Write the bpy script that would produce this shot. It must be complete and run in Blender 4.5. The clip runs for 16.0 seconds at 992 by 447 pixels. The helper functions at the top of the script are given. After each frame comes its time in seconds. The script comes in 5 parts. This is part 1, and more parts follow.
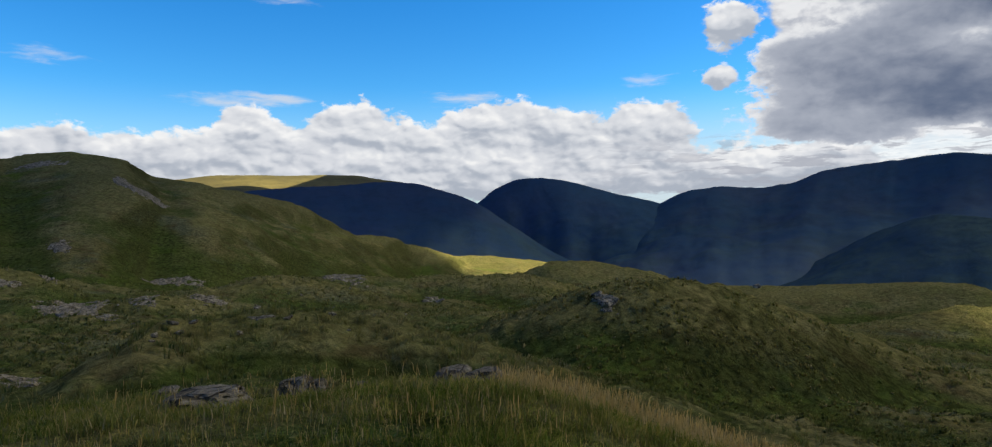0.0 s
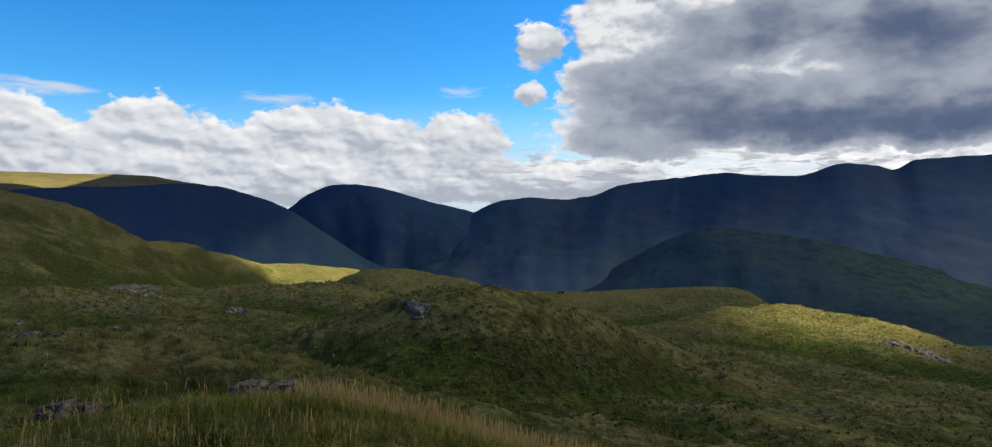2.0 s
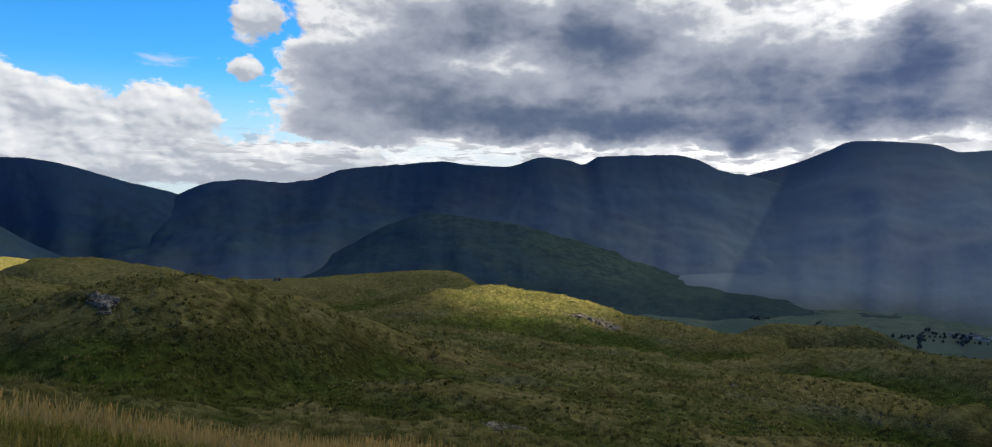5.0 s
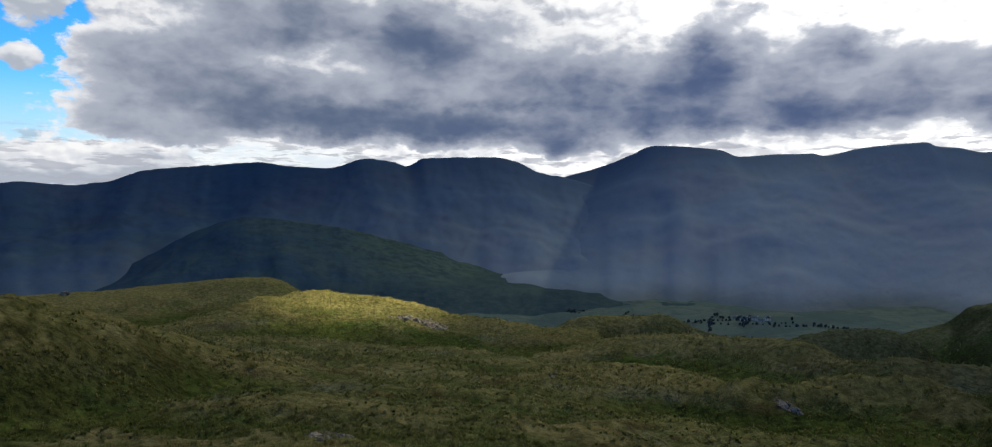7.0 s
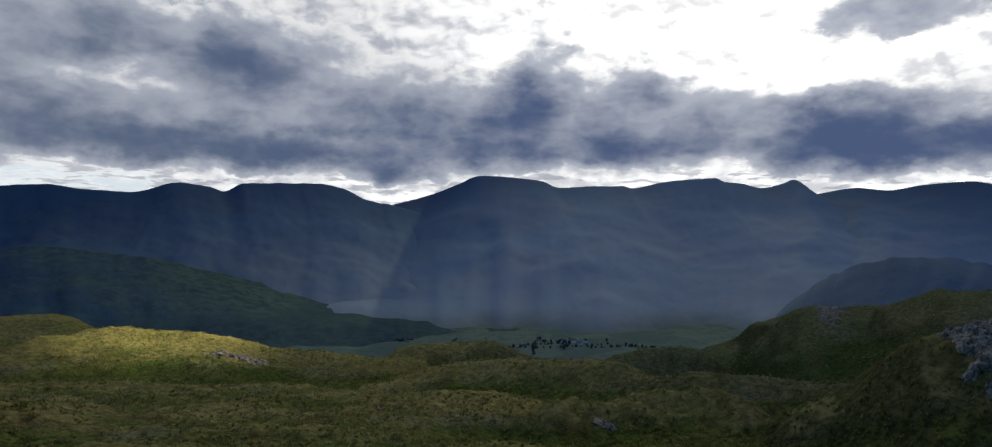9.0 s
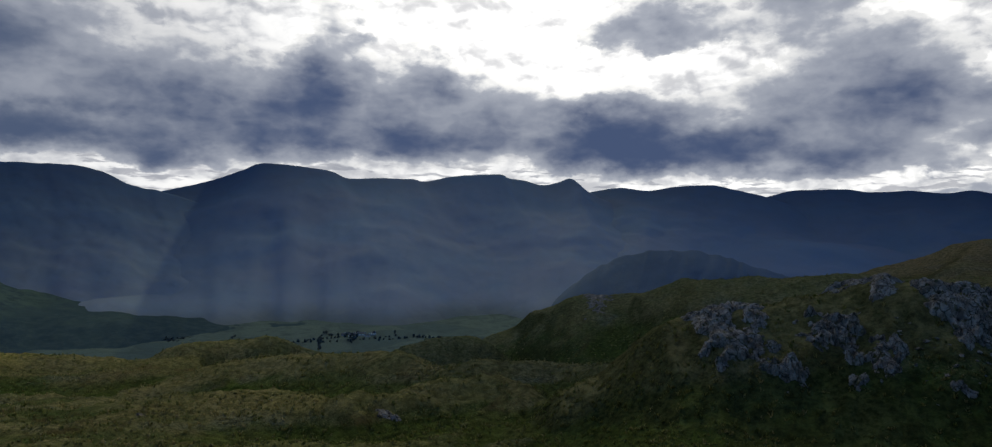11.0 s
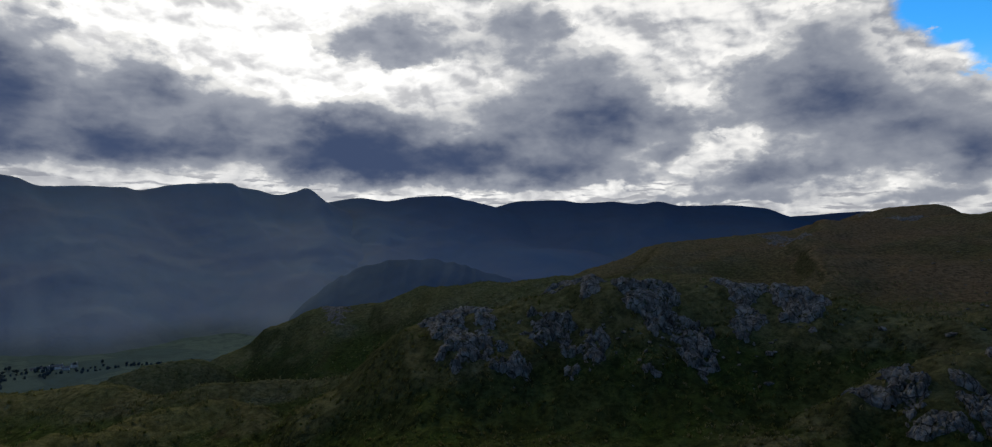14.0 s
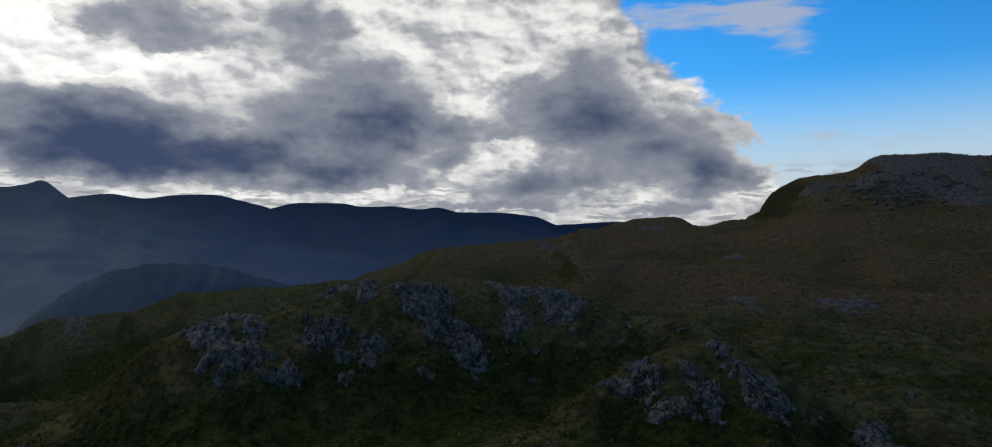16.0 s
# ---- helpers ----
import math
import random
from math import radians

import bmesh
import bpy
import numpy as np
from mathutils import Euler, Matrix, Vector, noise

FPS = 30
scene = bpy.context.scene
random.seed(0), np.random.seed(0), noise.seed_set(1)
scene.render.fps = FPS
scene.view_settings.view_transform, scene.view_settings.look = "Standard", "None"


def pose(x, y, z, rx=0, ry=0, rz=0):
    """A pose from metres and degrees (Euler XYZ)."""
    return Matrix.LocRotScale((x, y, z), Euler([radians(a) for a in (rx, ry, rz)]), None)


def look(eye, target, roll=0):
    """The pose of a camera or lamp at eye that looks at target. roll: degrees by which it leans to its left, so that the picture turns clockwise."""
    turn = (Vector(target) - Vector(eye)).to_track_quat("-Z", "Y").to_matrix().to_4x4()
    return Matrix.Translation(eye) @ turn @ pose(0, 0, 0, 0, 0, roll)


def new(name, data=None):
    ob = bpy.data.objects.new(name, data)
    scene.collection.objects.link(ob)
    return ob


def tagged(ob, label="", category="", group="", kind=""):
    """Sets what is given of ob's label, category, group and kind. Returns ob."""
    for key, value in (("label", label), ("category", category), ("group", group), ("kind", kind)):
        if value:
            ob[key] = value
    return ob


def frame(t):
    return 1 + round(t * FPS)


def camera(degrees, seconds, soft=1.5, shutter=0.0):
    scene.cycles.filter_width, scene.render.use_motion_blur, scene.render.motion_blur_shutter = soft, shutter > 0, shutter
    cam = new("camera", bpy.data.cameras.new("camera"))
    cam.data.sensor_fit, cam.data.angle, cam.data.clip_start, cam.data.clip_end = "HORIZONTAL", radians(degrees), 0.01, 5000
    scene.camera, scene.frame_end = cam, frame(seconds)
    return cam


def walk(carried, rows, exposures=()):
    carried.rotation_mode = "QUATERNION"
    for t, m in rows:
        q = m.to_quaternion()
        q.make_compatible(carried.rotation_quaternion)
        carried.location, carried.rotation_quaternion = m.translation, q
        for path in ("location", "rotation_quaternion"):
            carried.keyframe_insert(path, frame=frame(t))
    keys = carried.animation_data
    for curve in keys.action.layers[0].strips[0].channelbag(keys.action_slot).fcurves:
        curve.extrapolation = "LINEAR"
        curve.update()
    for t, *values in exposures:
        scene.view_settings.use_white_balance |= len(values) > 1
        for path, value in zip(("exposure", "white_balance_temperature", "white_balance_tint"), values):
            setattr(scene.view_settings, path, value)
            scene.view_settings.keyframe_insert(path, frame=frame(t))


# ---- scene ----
# Arm's-length turn of a walker on a grassy knoll: the eye swings on a short arm round the body.
cam = camera(71.6, 16.0, 1.2)
ARM, EYE = 0.45, 1.6
ROWS = [
    (0.0, 0.00, -0.53, 0.96), (0.5, -4.39, -0.56, 0.97), (1.0, -6.88, -0.59, 0.59),
    (1.5, -10.79, -0.49, 0.72), (2.0, -15.29, -0.03, 0.14), (2.5, -19.56, 0.01, 0.63),
    (3.0, -23.23, -0.63, 0.39), (3.5, -27.40, -0.43, 0.43), (4.0, -31.05, -0.62, 0.34),
    (4.2, -32.18, -0.78, 0.10), (6.3, -48.79, -0.94, -0.16), (6.5, -49.91, -0.87, 0.11),
    (7.0, -52.73, -0.95, 0.06), (7.5, -56.01, -0.40, -0.10), (8.0, -59.99, 0.32, -0.25),
    (8.5, -63.00, 1.39, -0.28), (9.0, -66.94, 1.37, 0.07), (9.5, -71.87, 1.48, -0.14),
    (9.7, -74.03, 0.97, -0.37), (11.8, -90.72, 1.31, -0.25), (12.0, -92.69, 1.21, -0.27),
    (12.5, -96.54, 0.93, -0.16), (13.0, -98.69, 0.98, 0.54), (13.5, -102.66, 1.15, 0.26),
    (14.0, -105.77, 1.64, 0.60), (14.5, -111.00, 1.60, 0.57), (15.0, -115.12, 2.95, 0.70),
    (15.5, -120.29, 2.12, 0.05), (16.0, -123.93, 1.92, -0.05),
]


def carried_pose(yaw, pitch, roll):
    a = radians(yaw)
    return pose(-ARM * math.sin(a), ARM * math.cos(a) - ARM, EYE, 90 + pitch, roll, yaw)


EXPOSURES = [(0.0, 1.5), (4.0, 1.55), (7.0, 1.58), (9.5, 1.34), (12.0, 1.15), (14.0, 0.98), (16.0, 0.86)]
walk(cam, [(t, carried_pose(yaw, pitch, roll)) for t, yaw, pitch, roll in ROWS], EXPOSURES)

# ---- sky and sun ----
SUN_AZ, SUN_EL = -82.0, 37.0          # bearing (left of north positive) and height of the sun
# clouds: bearing, height, half width, half height (degrees), weight
CUMULUS = [
    (27.5, 5.2, 2.0, 1.2, 0.80), (23.9, 5.5, 2.2, 1.3, 0.85), (20.0, 7.0, 2.1, 1.9, 1.00),
    (17.7, 6.0, 1.9, 1.5, 0.90), (13.5, 6.9, 2.2, 1.6, 0.90), (10.7, 7.7, 2.3, 1.8, 1.00),
    (7.4, 6.2, 2.3, 1.5, 0.95), (3.7, 6.6, 1.9, 1.6, 0.95), (0.9, 7.6, 2.1, 1.6, 0.95),
    (-2.6, 7.6, 2.2, 1.7, 0.95), (-6.2, 7.0, 2.5, 1.8, 1.00), (-11.4, 7.3, 2.0, 1.7, 0.95),
    (-13.8, 7.1, 1.9, 1.9, 1.00), (5.0, 3.6, 25.0, 2.1, 1.10), (-15.3, 3.4, 4.7, 1.1, 0.90),
    (-20.5, 3.4, 3.2, 1.2, 0.80), (-25.0, 3.8, 4.2, 1.2, 0.80), (33.6, 5.7, 4.7, 1.3, 0.80),
    (-18.9, 14.6, 1.9, 1.7, 1.00), (-18.4, 10.6, 1.6, 0.9, 0.90),
]
WISPS = [
    (21.8, 9.2, 4.7, 0.8, 0.75), (16.9, 9.6, 2.6, 0.7, 0.70), (2.4, 9.8, 4.5, 0.9, 0.75),
    (-12.4, 10.7, 3.2, 0.6, 0.60), (33.5, 11.8, 4.0, 0.7, 0.60), (16.8, 16.9, 3.2, 0.6, 0.60),
    (-20.1, 7.4, 4.7, 0.4, 0.50),
    (-140.2, 18.1, 11.6, 1.5, 0.80), (-145.8, 17.0, 3.2, 1.3, 0.75), (-147.7, 15.1, 1.9, 1.1, 0.70),
    (-149.9, 8.4, 2.6, 0.6, 0.60), (-141.9, 5.3, 4.7, 1.3, 0.60), (-155.2, 7.6, 6.9, 0.7, 0.50),
]
DECK_NEAR = [
    (-28.4, 11.6, 4.9, 2.7, 1.00), (-32.7, 9.4, 4.5, 1.6, 1.00), (-39.7, 7.8, 8.8, 1.1, 1.00), (-49.2, 7.1, 8.8, 1.0, 1.00),
    (-36.9, 15.9, 8.1, 1.5, 0.60), (-49.2, 13.5, 8.0, 1.7, 0.78), (-45.5, 10.0, 9.4, 1.6, 0.50), (-25.2, 5.9, 3.6, 0.7, 0.55),
    (-42.4, 14.6, 7.2, 1.9, 0.88), (-50.2, 11.7, 9.4, 1.7, 0.40), (-46.6, 7.4, 13.4, 1.0, 1.00), (-61.1, 9.5, 5.5, 1.9, 1.00),
    (-70.8, 8.3, 7.8, 1.7, 0.85), (-69.9, 11.7, 3.2, 1.5, 0.75), (-58.6, 5.7, 3.1, 0.6, 0.70),
]
DECK_MID = [
    (-71.1, 16.4, 2.3, 2.3, 0.70), (-68.5, 11.2, 4.7, 1.5, 0.80), (-78.5, 12.6, 2.5, 1.7, 0.90), (-83.0, 10.1, 5.6, 1.8, 0.85),
    (-78.2, 7.5, 12.6, 0.9, 0.80), (-92.2, 9.5, 3.2, 1.7, 0.85), (-95.7, 9.8, 2.6, 1.6, 0.70), (-94.9, 7.5, 4.6, 1.0, 0.70),
    (-94.6, 16.1, 3.5, 1.1, 0.55),
]
DECK_FAR = [
    (-94.1, 7.6, 4.6, 1.3, 0.85), (-100.4, 6.5, 7.9, 1.1, 0.90), (-108.8, 9.1, 7.8, 2.2, 1.05), (-114.0, 12.5, 4.1, 1.8, 0.95),
    (-118.2, 9.3, 4.4, 1.0, 1.00), (-99.3, 16.7, 5.3, 1.5, 0.60), (-108.9, 17.1, 2.6, 1.5, 0.70), (-125.9, 4.9, 3.6, 0.8, 0.70),
    (-129.8, 5.5, 2.9, 0.8, 0.75), (-126.0, 12.5, 1.8, 1.1, 0.50), (-123.6, 3.3, 8.2, 0.3, 0.55), (-132.7, 12.4, 3.1, 2.8, 0.95),
    (-137.5, 8.4, 4.2, 1.9, 1.05), (-141.4, 5.9, 2.2, 1.0, 1.00), (-129.0, 10.4, 3.2, 1.8, 0.85), (-128.5, 5.0, 3.1, 0.7, 0.80),
    (-139.2, 3.3, 2.5, 0.5, 0.55),
    (-106.0, 6.3, 9.0, 1.0, 0.95), (-94.5, 7.2, 6.0, 1.3, 0.75),
]
CLOUD_GAPS = [
    (-81.7, 17.4, 8.1, 2.3, 1.00), (-66.4, 16.0, 3.2, 2.0, 0.70), (-88.0, 13.5, 2.6, 1.6, 0.80), (-90.2, 11.7, 1.5, 1.2, 0.60),
    (-85.1, 16.1, 4.8, 2.6, 1.00), (-90.3, 13.5, 2.5, 1.8, 0.70), (-95.1, 12.7, 2.4, 1.6, 0.70), (-100.7, 12.7, 2.9, 1.4, 0.70),
    (-122.1, 12.0, 2.6, 2.1, 0.80), (-125.1, 8.4, 2.3, 1.3, 0.70), (-121.8, 6.0, 2.8, 0.7, 0.60), (-103.6, 9.7, 2.1, 0.9, 0.60),
    (-26.0, 14.2, 3.9, 1.2, 0.80), (-56.0, 13.6, 3.1, 1.3, 0.50), (-36.8, 12.2, 4.2, 0.9, 0.90),
]


def n_(nt, kind, **values):
    """A node with its properties or unconnected sockets set."""
    nd = nt.nodes.new(kind)
    for key, v in values.items():
        if key == "op":
            nd.operation = v
        elif key == "kind":
            nd.noise_type = v
        elif key == "clamp":
            nd.use_clamp = v
        else:
            slot = int(key[1:]) if key[1:].isdigit() else key.replace("_", " ")
            if isinstance(v, bpy.types.NodeSocket):
                nt.links.new(v, nd.inputs[slot])
            else:
                nd.inputs[slot].default_value = v
    return nd


def m_(nt, op, a, b=0.0, c=0.0, clamp=False):
    return n_(nt, "ShaderNodeMath", op=op, i0=a, i1=b, i2=c, clamp=clamp).outputs[0]


def step_(nt, x, lo, hi):
    """A smooth step of x from lo to hi."""
    nd = nt.nodes.new("ShaderNodeMapRange")
    nd.interpolation_type = "SMOOTHSTEP"
    nt.links.new(x, nd.inputs[0])
    nd.inputs[1].default_value, nd.inputs[2].default_value = lo, hi
    return nd.outputs[0]


def mix_(nt, f, a, b, mode="MIX"):
    nd = nt.nodes.new("ShaderNodeMix")
    nd.data_type, nd.blend_type = "RGBA", mode
    for slot, v in ((0, f), (6, a), (7, b)):
        if isinstance(v, bpy.types.NodeSocket):
            nt.links.new(v, nd.inputs[slot])
        else:
            nd.inputs[slot].default_value = v if slot == 0 else (*v[:3], 1)
    return nd.outputs[2]


def noise_(nt, vector, scale, detail=4.0, rough=0.55):
    return n_(nt, "ShaderNodeTexNoise", Vector=vector, Scale=scale, Detail=detail, Roughness=rough).outputs[0]


def build_world():
    world = bpy.data.worlds.new("sky")
    world.use_nodes = True
    scene.world = world
    nt = world.node_tree
    nt.nodes.clear()
    way = nt.nodes.new("ShaderNodeTexCoord").outputs["Generated"]
    xyz = n_(nt, "ShaderNodeSeparateXYZ", i0=way).outputs
    az = m_(nt, "MULTIPLY", m_(nt, "ARCTAN2", m_(nt, "MULTIPLY", xyz[0], -1.0), xyz[1]), 57.29578)
    el = m_(nt, "MULTIPLY", m_(nt, "ARCSINE", xyz[2]), 57.29578)
    flat = n_(nt, "ShaderNodeCombineXYZ", i0=az, i1=el, i2=1.0).outputs[0]

    def vec(op, a, b, c=(0.0, 0.0, 0.0)):
        return n_(nt, "ShaderNodeVectorMath", op=op, i0=a, i1=b, i2=c).outputs[0]

    # noise is laid out in units of ten degrees, flattened as clouds are near the horizon
    plane = vec("MULTIPLY", flat, (0.1, 0.17, 0.0))
    stir = n_(nt, "ShaderNodeTexNoise", Vector=plane, Scale=3.5, Detail=3.0, Roughness=0.5).outputs["Color"]
    curl = vec("MULTIPLY_ADD", stir, (0.16, 0.13, 0.0), vec("ADD", plane, (-0.08, -0.065, 0.0)))
    lit_side = vec("ADD", curl, (-0.03, 0.10, 0.0))
    near_side = vec("ADD", curl, (-0.03, 0.055, 0.0))

    def billow(vector, scale):
        """Rounded heads, one where a head is fullest."""
        cells = n_(nt, "ShaderNodeTexVoronoi", Vector=vector, Scale=scale, Detail=2.5, Roughness=0.5)
        cells.feature, cells.normalize, cells.voronoi_dimensions = "SMOOTH_F1", True, "2D"
        return m_(nt, "MULTIPLY_ADD", cells.outputs["Distance"], -2.0, 1.0)

    big = noise_(nt, curl, 1.3, 3.0, 0.5)
    mid = noise_(nt, curl, 1.8, 9.0, 0.54)
    fine = noise_(nt, curl, 9.0, 7.0, 0.62)
    puffs = billow(curl, 3.0)
    relief = m_(nt, "SUBTRACT", puffs, billow(near_side, 3.0))
    swell = m_(nt, "SUBTRACT", mid, noise_(nt, lit_side, 1.8, 9.0, 0.54))
    streak = noise_(nt, vec("MULTIPLY", curl, (0.55, 2.2, 1.0)), 5.0, 7.0, 0.55)

    bend = n_(nt, "ShaderNodeTexNoise", Vector=plane, Scale=2.6, Detail=7.0, Roughness=0.58).outputs["Color"]
    bend = vec("MULTIPLY_ADD", bend, (7.0, 3.6, 0.0), (-3.5, -1.8, 0.0))
    bent = vec("ADD", flat, bend)
    sway = vec("MULTIPLY_ADD", bend, (0.32, 0.45, 0.0), flat)

    def heap(blobs, where, sharp=0.8):
        """How deep a place lies in a heap of soft ellipses, and how high in it."""
        total = None
        for a, e, w, h, k in blobs:
            q = vec("MULTIPLY_ADD", where, (1 / w, 1 / h, 1), (-a / w, -e / h, 0))
            d = n_(nt, "ShaderNodeVectorMath", op="DOT_PRODUCT", i0=q, i1=q).outputs["Value"]
            g = m_(nt, "EXPONENT", m_(nt, "MULTIPLY_ADD", d, -sharp, sharp + math.log(k)))
            q = n_(nt, "ShaderNodeVectorMath", op="SCALE", i0=q, Scale=g).outputs[0]
            total = q if total is None else vec("ADD", total, q)
        parts = n_(nt, "ShaderNodeSeparateXYZ", i0=total).outputs
        return parts[2], m_(nt, "DIVIDE", parts[1], m_(nt, "ADD", parts[2], 0.08))

    heads, head_top = heap(CUMULUS, sway, 1.05)
    wisps, _ = heap(WISPS, sway, 1.2)
    layer, layer_top = heap([(a, e, 1.2 * w, 1.3 * h, k) for a, e, w, h, k in DECK_NEAR + DECK_MID + DECK_FAR], bent, 0.9)
    layer = m_(nt, "MULTIPLY_ADD", m_(nt, "EXPONENT", m_(nt, "MULTIPLY", layer, -0.8)), -1.55, 1.55)
    holes, _ = heap(CLOUD_GAPS, bent, 1.0)
    glow = m_(nt, "MINIMUM", heap([(-81.0, 18.0, 14.0, 5.5, 1.4), (-93.0, 14.0, 9.0, 4.0, 0.7), (-116.0, 14.0, 17.0, 8.0, 0.42), (-85.0, 4.0, 45.0, 2.2, 0.6)], flat)[0], 1.0)

    # clear sky, paler towards the horizon
    sky = nt.nodes.new("ShaderNodeTexSky")
    sky.sky_type, sky.sun_disc = "NISHITA", False
    sky.sun_elevation, sky.sun_rotation = radians(SUN_EL), radians(-SUN_AZ)
    sky.altitude, sky.dust_density = 500, 0.4
    vivid = n_(nt, "ShaderNodeHueSaturation", Saturation=1.5, Value=1.0, Color=sky.outputs[0]).outputs[0]
    clear = mix_(nt, 1.0, vivid, mix_(nt, step_(nt, az, -100.0, -140.0), (0.74, 1.40, 1.72), (0.95, 1.95, 2.35)), "MULTIPLY")
    pale = m_(nt, "MULTIPLY", step_(nt, el, 11.0, 2.0), m_(nt, "MULTIPLY_ADD", step_(nt, az, 12.0, -12.0), 0.40, 0.5))
    view = mix_(nt, pale, clear, (5.9, 6.7, 7.6))

    hazy = m_(nt, "MULTIPLY", m_(nt, "MULTIPLY", step_(nt, az, -100.0, -135.0), step_(nt, el, 14.0, 3.0)), 0.85)
    view = mix_(nt, hazy, view, (8.6, 9.6, 10.6))
    under = m_(nt, "MULTIPLY", m_(nt, "MULTIPLY", step_(nt, az, -18.0, -30.0), step_(nt, az, -100.0, -80.0)), step_(nt, el, 8.0, 5.5))
    view = mix_(nt, m_(nt, "MULTIPLY", under, 0.85), view, mix_(nt, step_(nt, streak, 0.38, 0.60), (7.0, 7.5, 8.0), (9.4, 9.4, 9.3)))

    # thin drifts
    veil = m_(nt, "MULTIPLY_ADD", streak, 1.2, m_(nt, "ADD", wisps, -0.80))
    view = mix_(nt, m_(nt, "MULTIPLY", step_(nt, veil, 0.12, 0.75), 0.72), view, (6.9, 7.0, 7.3))

    # white heaps: lit tops, grey undersides
    body = m_(nt, "ADD", heads, m_(nt, "ADD", m_(nt, "MULTIPLY", puffs, 0.38), m_(nt, "MULTIPLY_ADD", fine, 0.7, -0.42)))
    light = m_(nt, "ADD", m_(nt, "MULTIPLY", head_top, 0.42), m_(nt, "ADD", m_(nt, "MULTIPLY", relief, 0.95), m_(nt, "MULTIPLY", swell, 1.3)))
    puff = mix_(nt, step_(nt, light, -0.30, 0.16), (3.9, 4.3, 5.0), (6.6, 6.8, 7.2))
    puff = mix_(nt, step_(nt, light, 0.10, 0.46), puff, (8.6, 8.6, 8.6))
    view = mix_(nt, step_(nt, body, 0.36, 0.56), view, puff)

    # the bright sheet behind the dark deck ends in ragged heads on both sides
    ragged = m_(nt, "ADD", m_(nt, "MULTIPLY", puffs, 1.3), m_(nt, "MULTIPLY_ADD", mid, 6.0, -3.0))
    west = step_(nt, m_(nt, "ADD", az, m_(nt, "MULTIPLY", ragged, -2.0)), -22.2, -23.8)
    slant = m_(nt, "SUBTRACT", m_(nt, "ADD", az, ragged), m_(nt, "MULTIPLY", el, 0.75))
    east = step_(nt, slant, -149.4, -148.0)
    lower = step_(nt, m_(nt, "ADD", el, m_(nt, "ADD", m_(nt, "MULTIPLY_ADD", mid, 5.0, -2.5), m_(nt, "MULTIPLY", step_(nt, az, -38.0, -52.0), 5.0))), 4.8, 6.0)
    sheet = m_(nt, "MULTIPLY", west, m_(nt, "MULTIPLY", east, lower))
    texture = m_(nt, "ADD", m_(nt, "MULTIPLY_ADD", mid, 1.5, -0.75), m_(nt, "ADD", m_(nt, "MULTIPLY", relief, 0.7), m_(nt, "MULTIPLY", swell, 1.2)))
    dull = mix_(nt, step_(nt, texture, -0.40, 0.36), (3.6, 3.9, 4.6), mix_(nt, step_(nt, az, -80.0, -112.0), (8.4, 8.4, 8.5), (12.6, 12.4, 12.0)))
    blaze = mix_(nt, step_(nt, texture, -0.40, 0.15), (8.4, 8.4, 8.6), (15.0, 14.9, 14.6))
    view = mix_(nt, sheet, view, mix_(nt, glow, dull, blaze))

    # flat scraps low over the fells
    low = m_(nt, "MULTIPLY", step_(nt, el, 6.8, 5.0), step_(nt, m_(nt, "ADD", streak, m_(nt, "MULTIPLY", mid, 0.5)), 0.76, 0.84))
    low = m_(nt, "MULTIPLY", low, step_(nt, az, 0.0, -25.0))
    view = mix_(nt, m_(nt, "MULTIPLY", low, 0.75), view, (3.6, 3.8, 4.4))

    # dark deck: bright thin edges against the light, slate-grey thick middle, a lit upper side
    gate = step_(nt, layer, 0.04, 0.40)
    grain = m_(nt, "ADD", m_(nt, "MULTIPLY", puffs, 0.26), m_(nt, "ADD", m_(nt, "MULTIPLY_ADD", mid, 1.5, -0.80), m_(nt, "MULTIPLY_ADD", big, 0.5, -0.25)))
    deck = m_(nt, "MULTIPLY_ADD", grain, gate, m_(nt, "MULTIPLY_ADD", holes, -0.6, layer))
    depth = m_(nt, "ADD", deck, m_(nt, "ADD", m_(nt, "MULTIPLY", swell, -1.5), m_(nt, "ADD", m_(nt, "MULTIPLY", relief, -0.38), m_(nt, "MULTIPLY", layer_top, -0.12))))
    rim = mix_(nt, glow, (7.6, 7.7, 7.9), (12.0, 11.9, 11.6))
    ash = mix_(nt, glow, (4.0, 4.3, 5.0), (5.1, 5.4, 6.1))
    tone = mix_(nt, step_(nt, depth, 0.22, 0.66), rim, ash)
    tone = mix_(nt, step_(nt, depth, 0.42, 1.60), tone, mix_(nt, step_(nt, az, -30.0, -75.0), (0.95, 1.30, 2.10), (0.70, 1.04, 2.05)))
    frayed = m_(nt, "ADD", deck, m_(nt, "ADD", m_(nt, "MULTIPLY_ADD", fine, 0.8, -0.4), m_(nt, "MULTIPLY", puffs, 0.15)))
    view = mix_(nt, step_(nt, frayed, 0.26, 0.48), view, tone)

    # broken cover overhead, out of view, added and tinted to tone the skylight
    tall = vec("MULTIPLY", way, (1.0, 1.0, 1.9))
    cover = m_(nt, "MULTIPLY", step_(nt, el, 21.0, 34.0), step_(nt, noise_(nt, tall, 2.6, 6.0, 0.6), 0.36, 0.52))
    view = mix_(nt, cover, view, (1.05, 1.32, 1.95))
    # unseen cloud banks behind the walker, added to set the light from there
    behind = m_(nt, "MULTIPLY", step_(nt, m_(nt, "ABSOLUTE", m_(nt, "ADD", az, 62.0)), 112.0, 130.0), step_(nt, noise_(nt, tall, 17.0, 8.0, 0.58), 0.40, 0.56))
    view = mix_(nt, behind, view, (1.2, 1.5, 2.0))
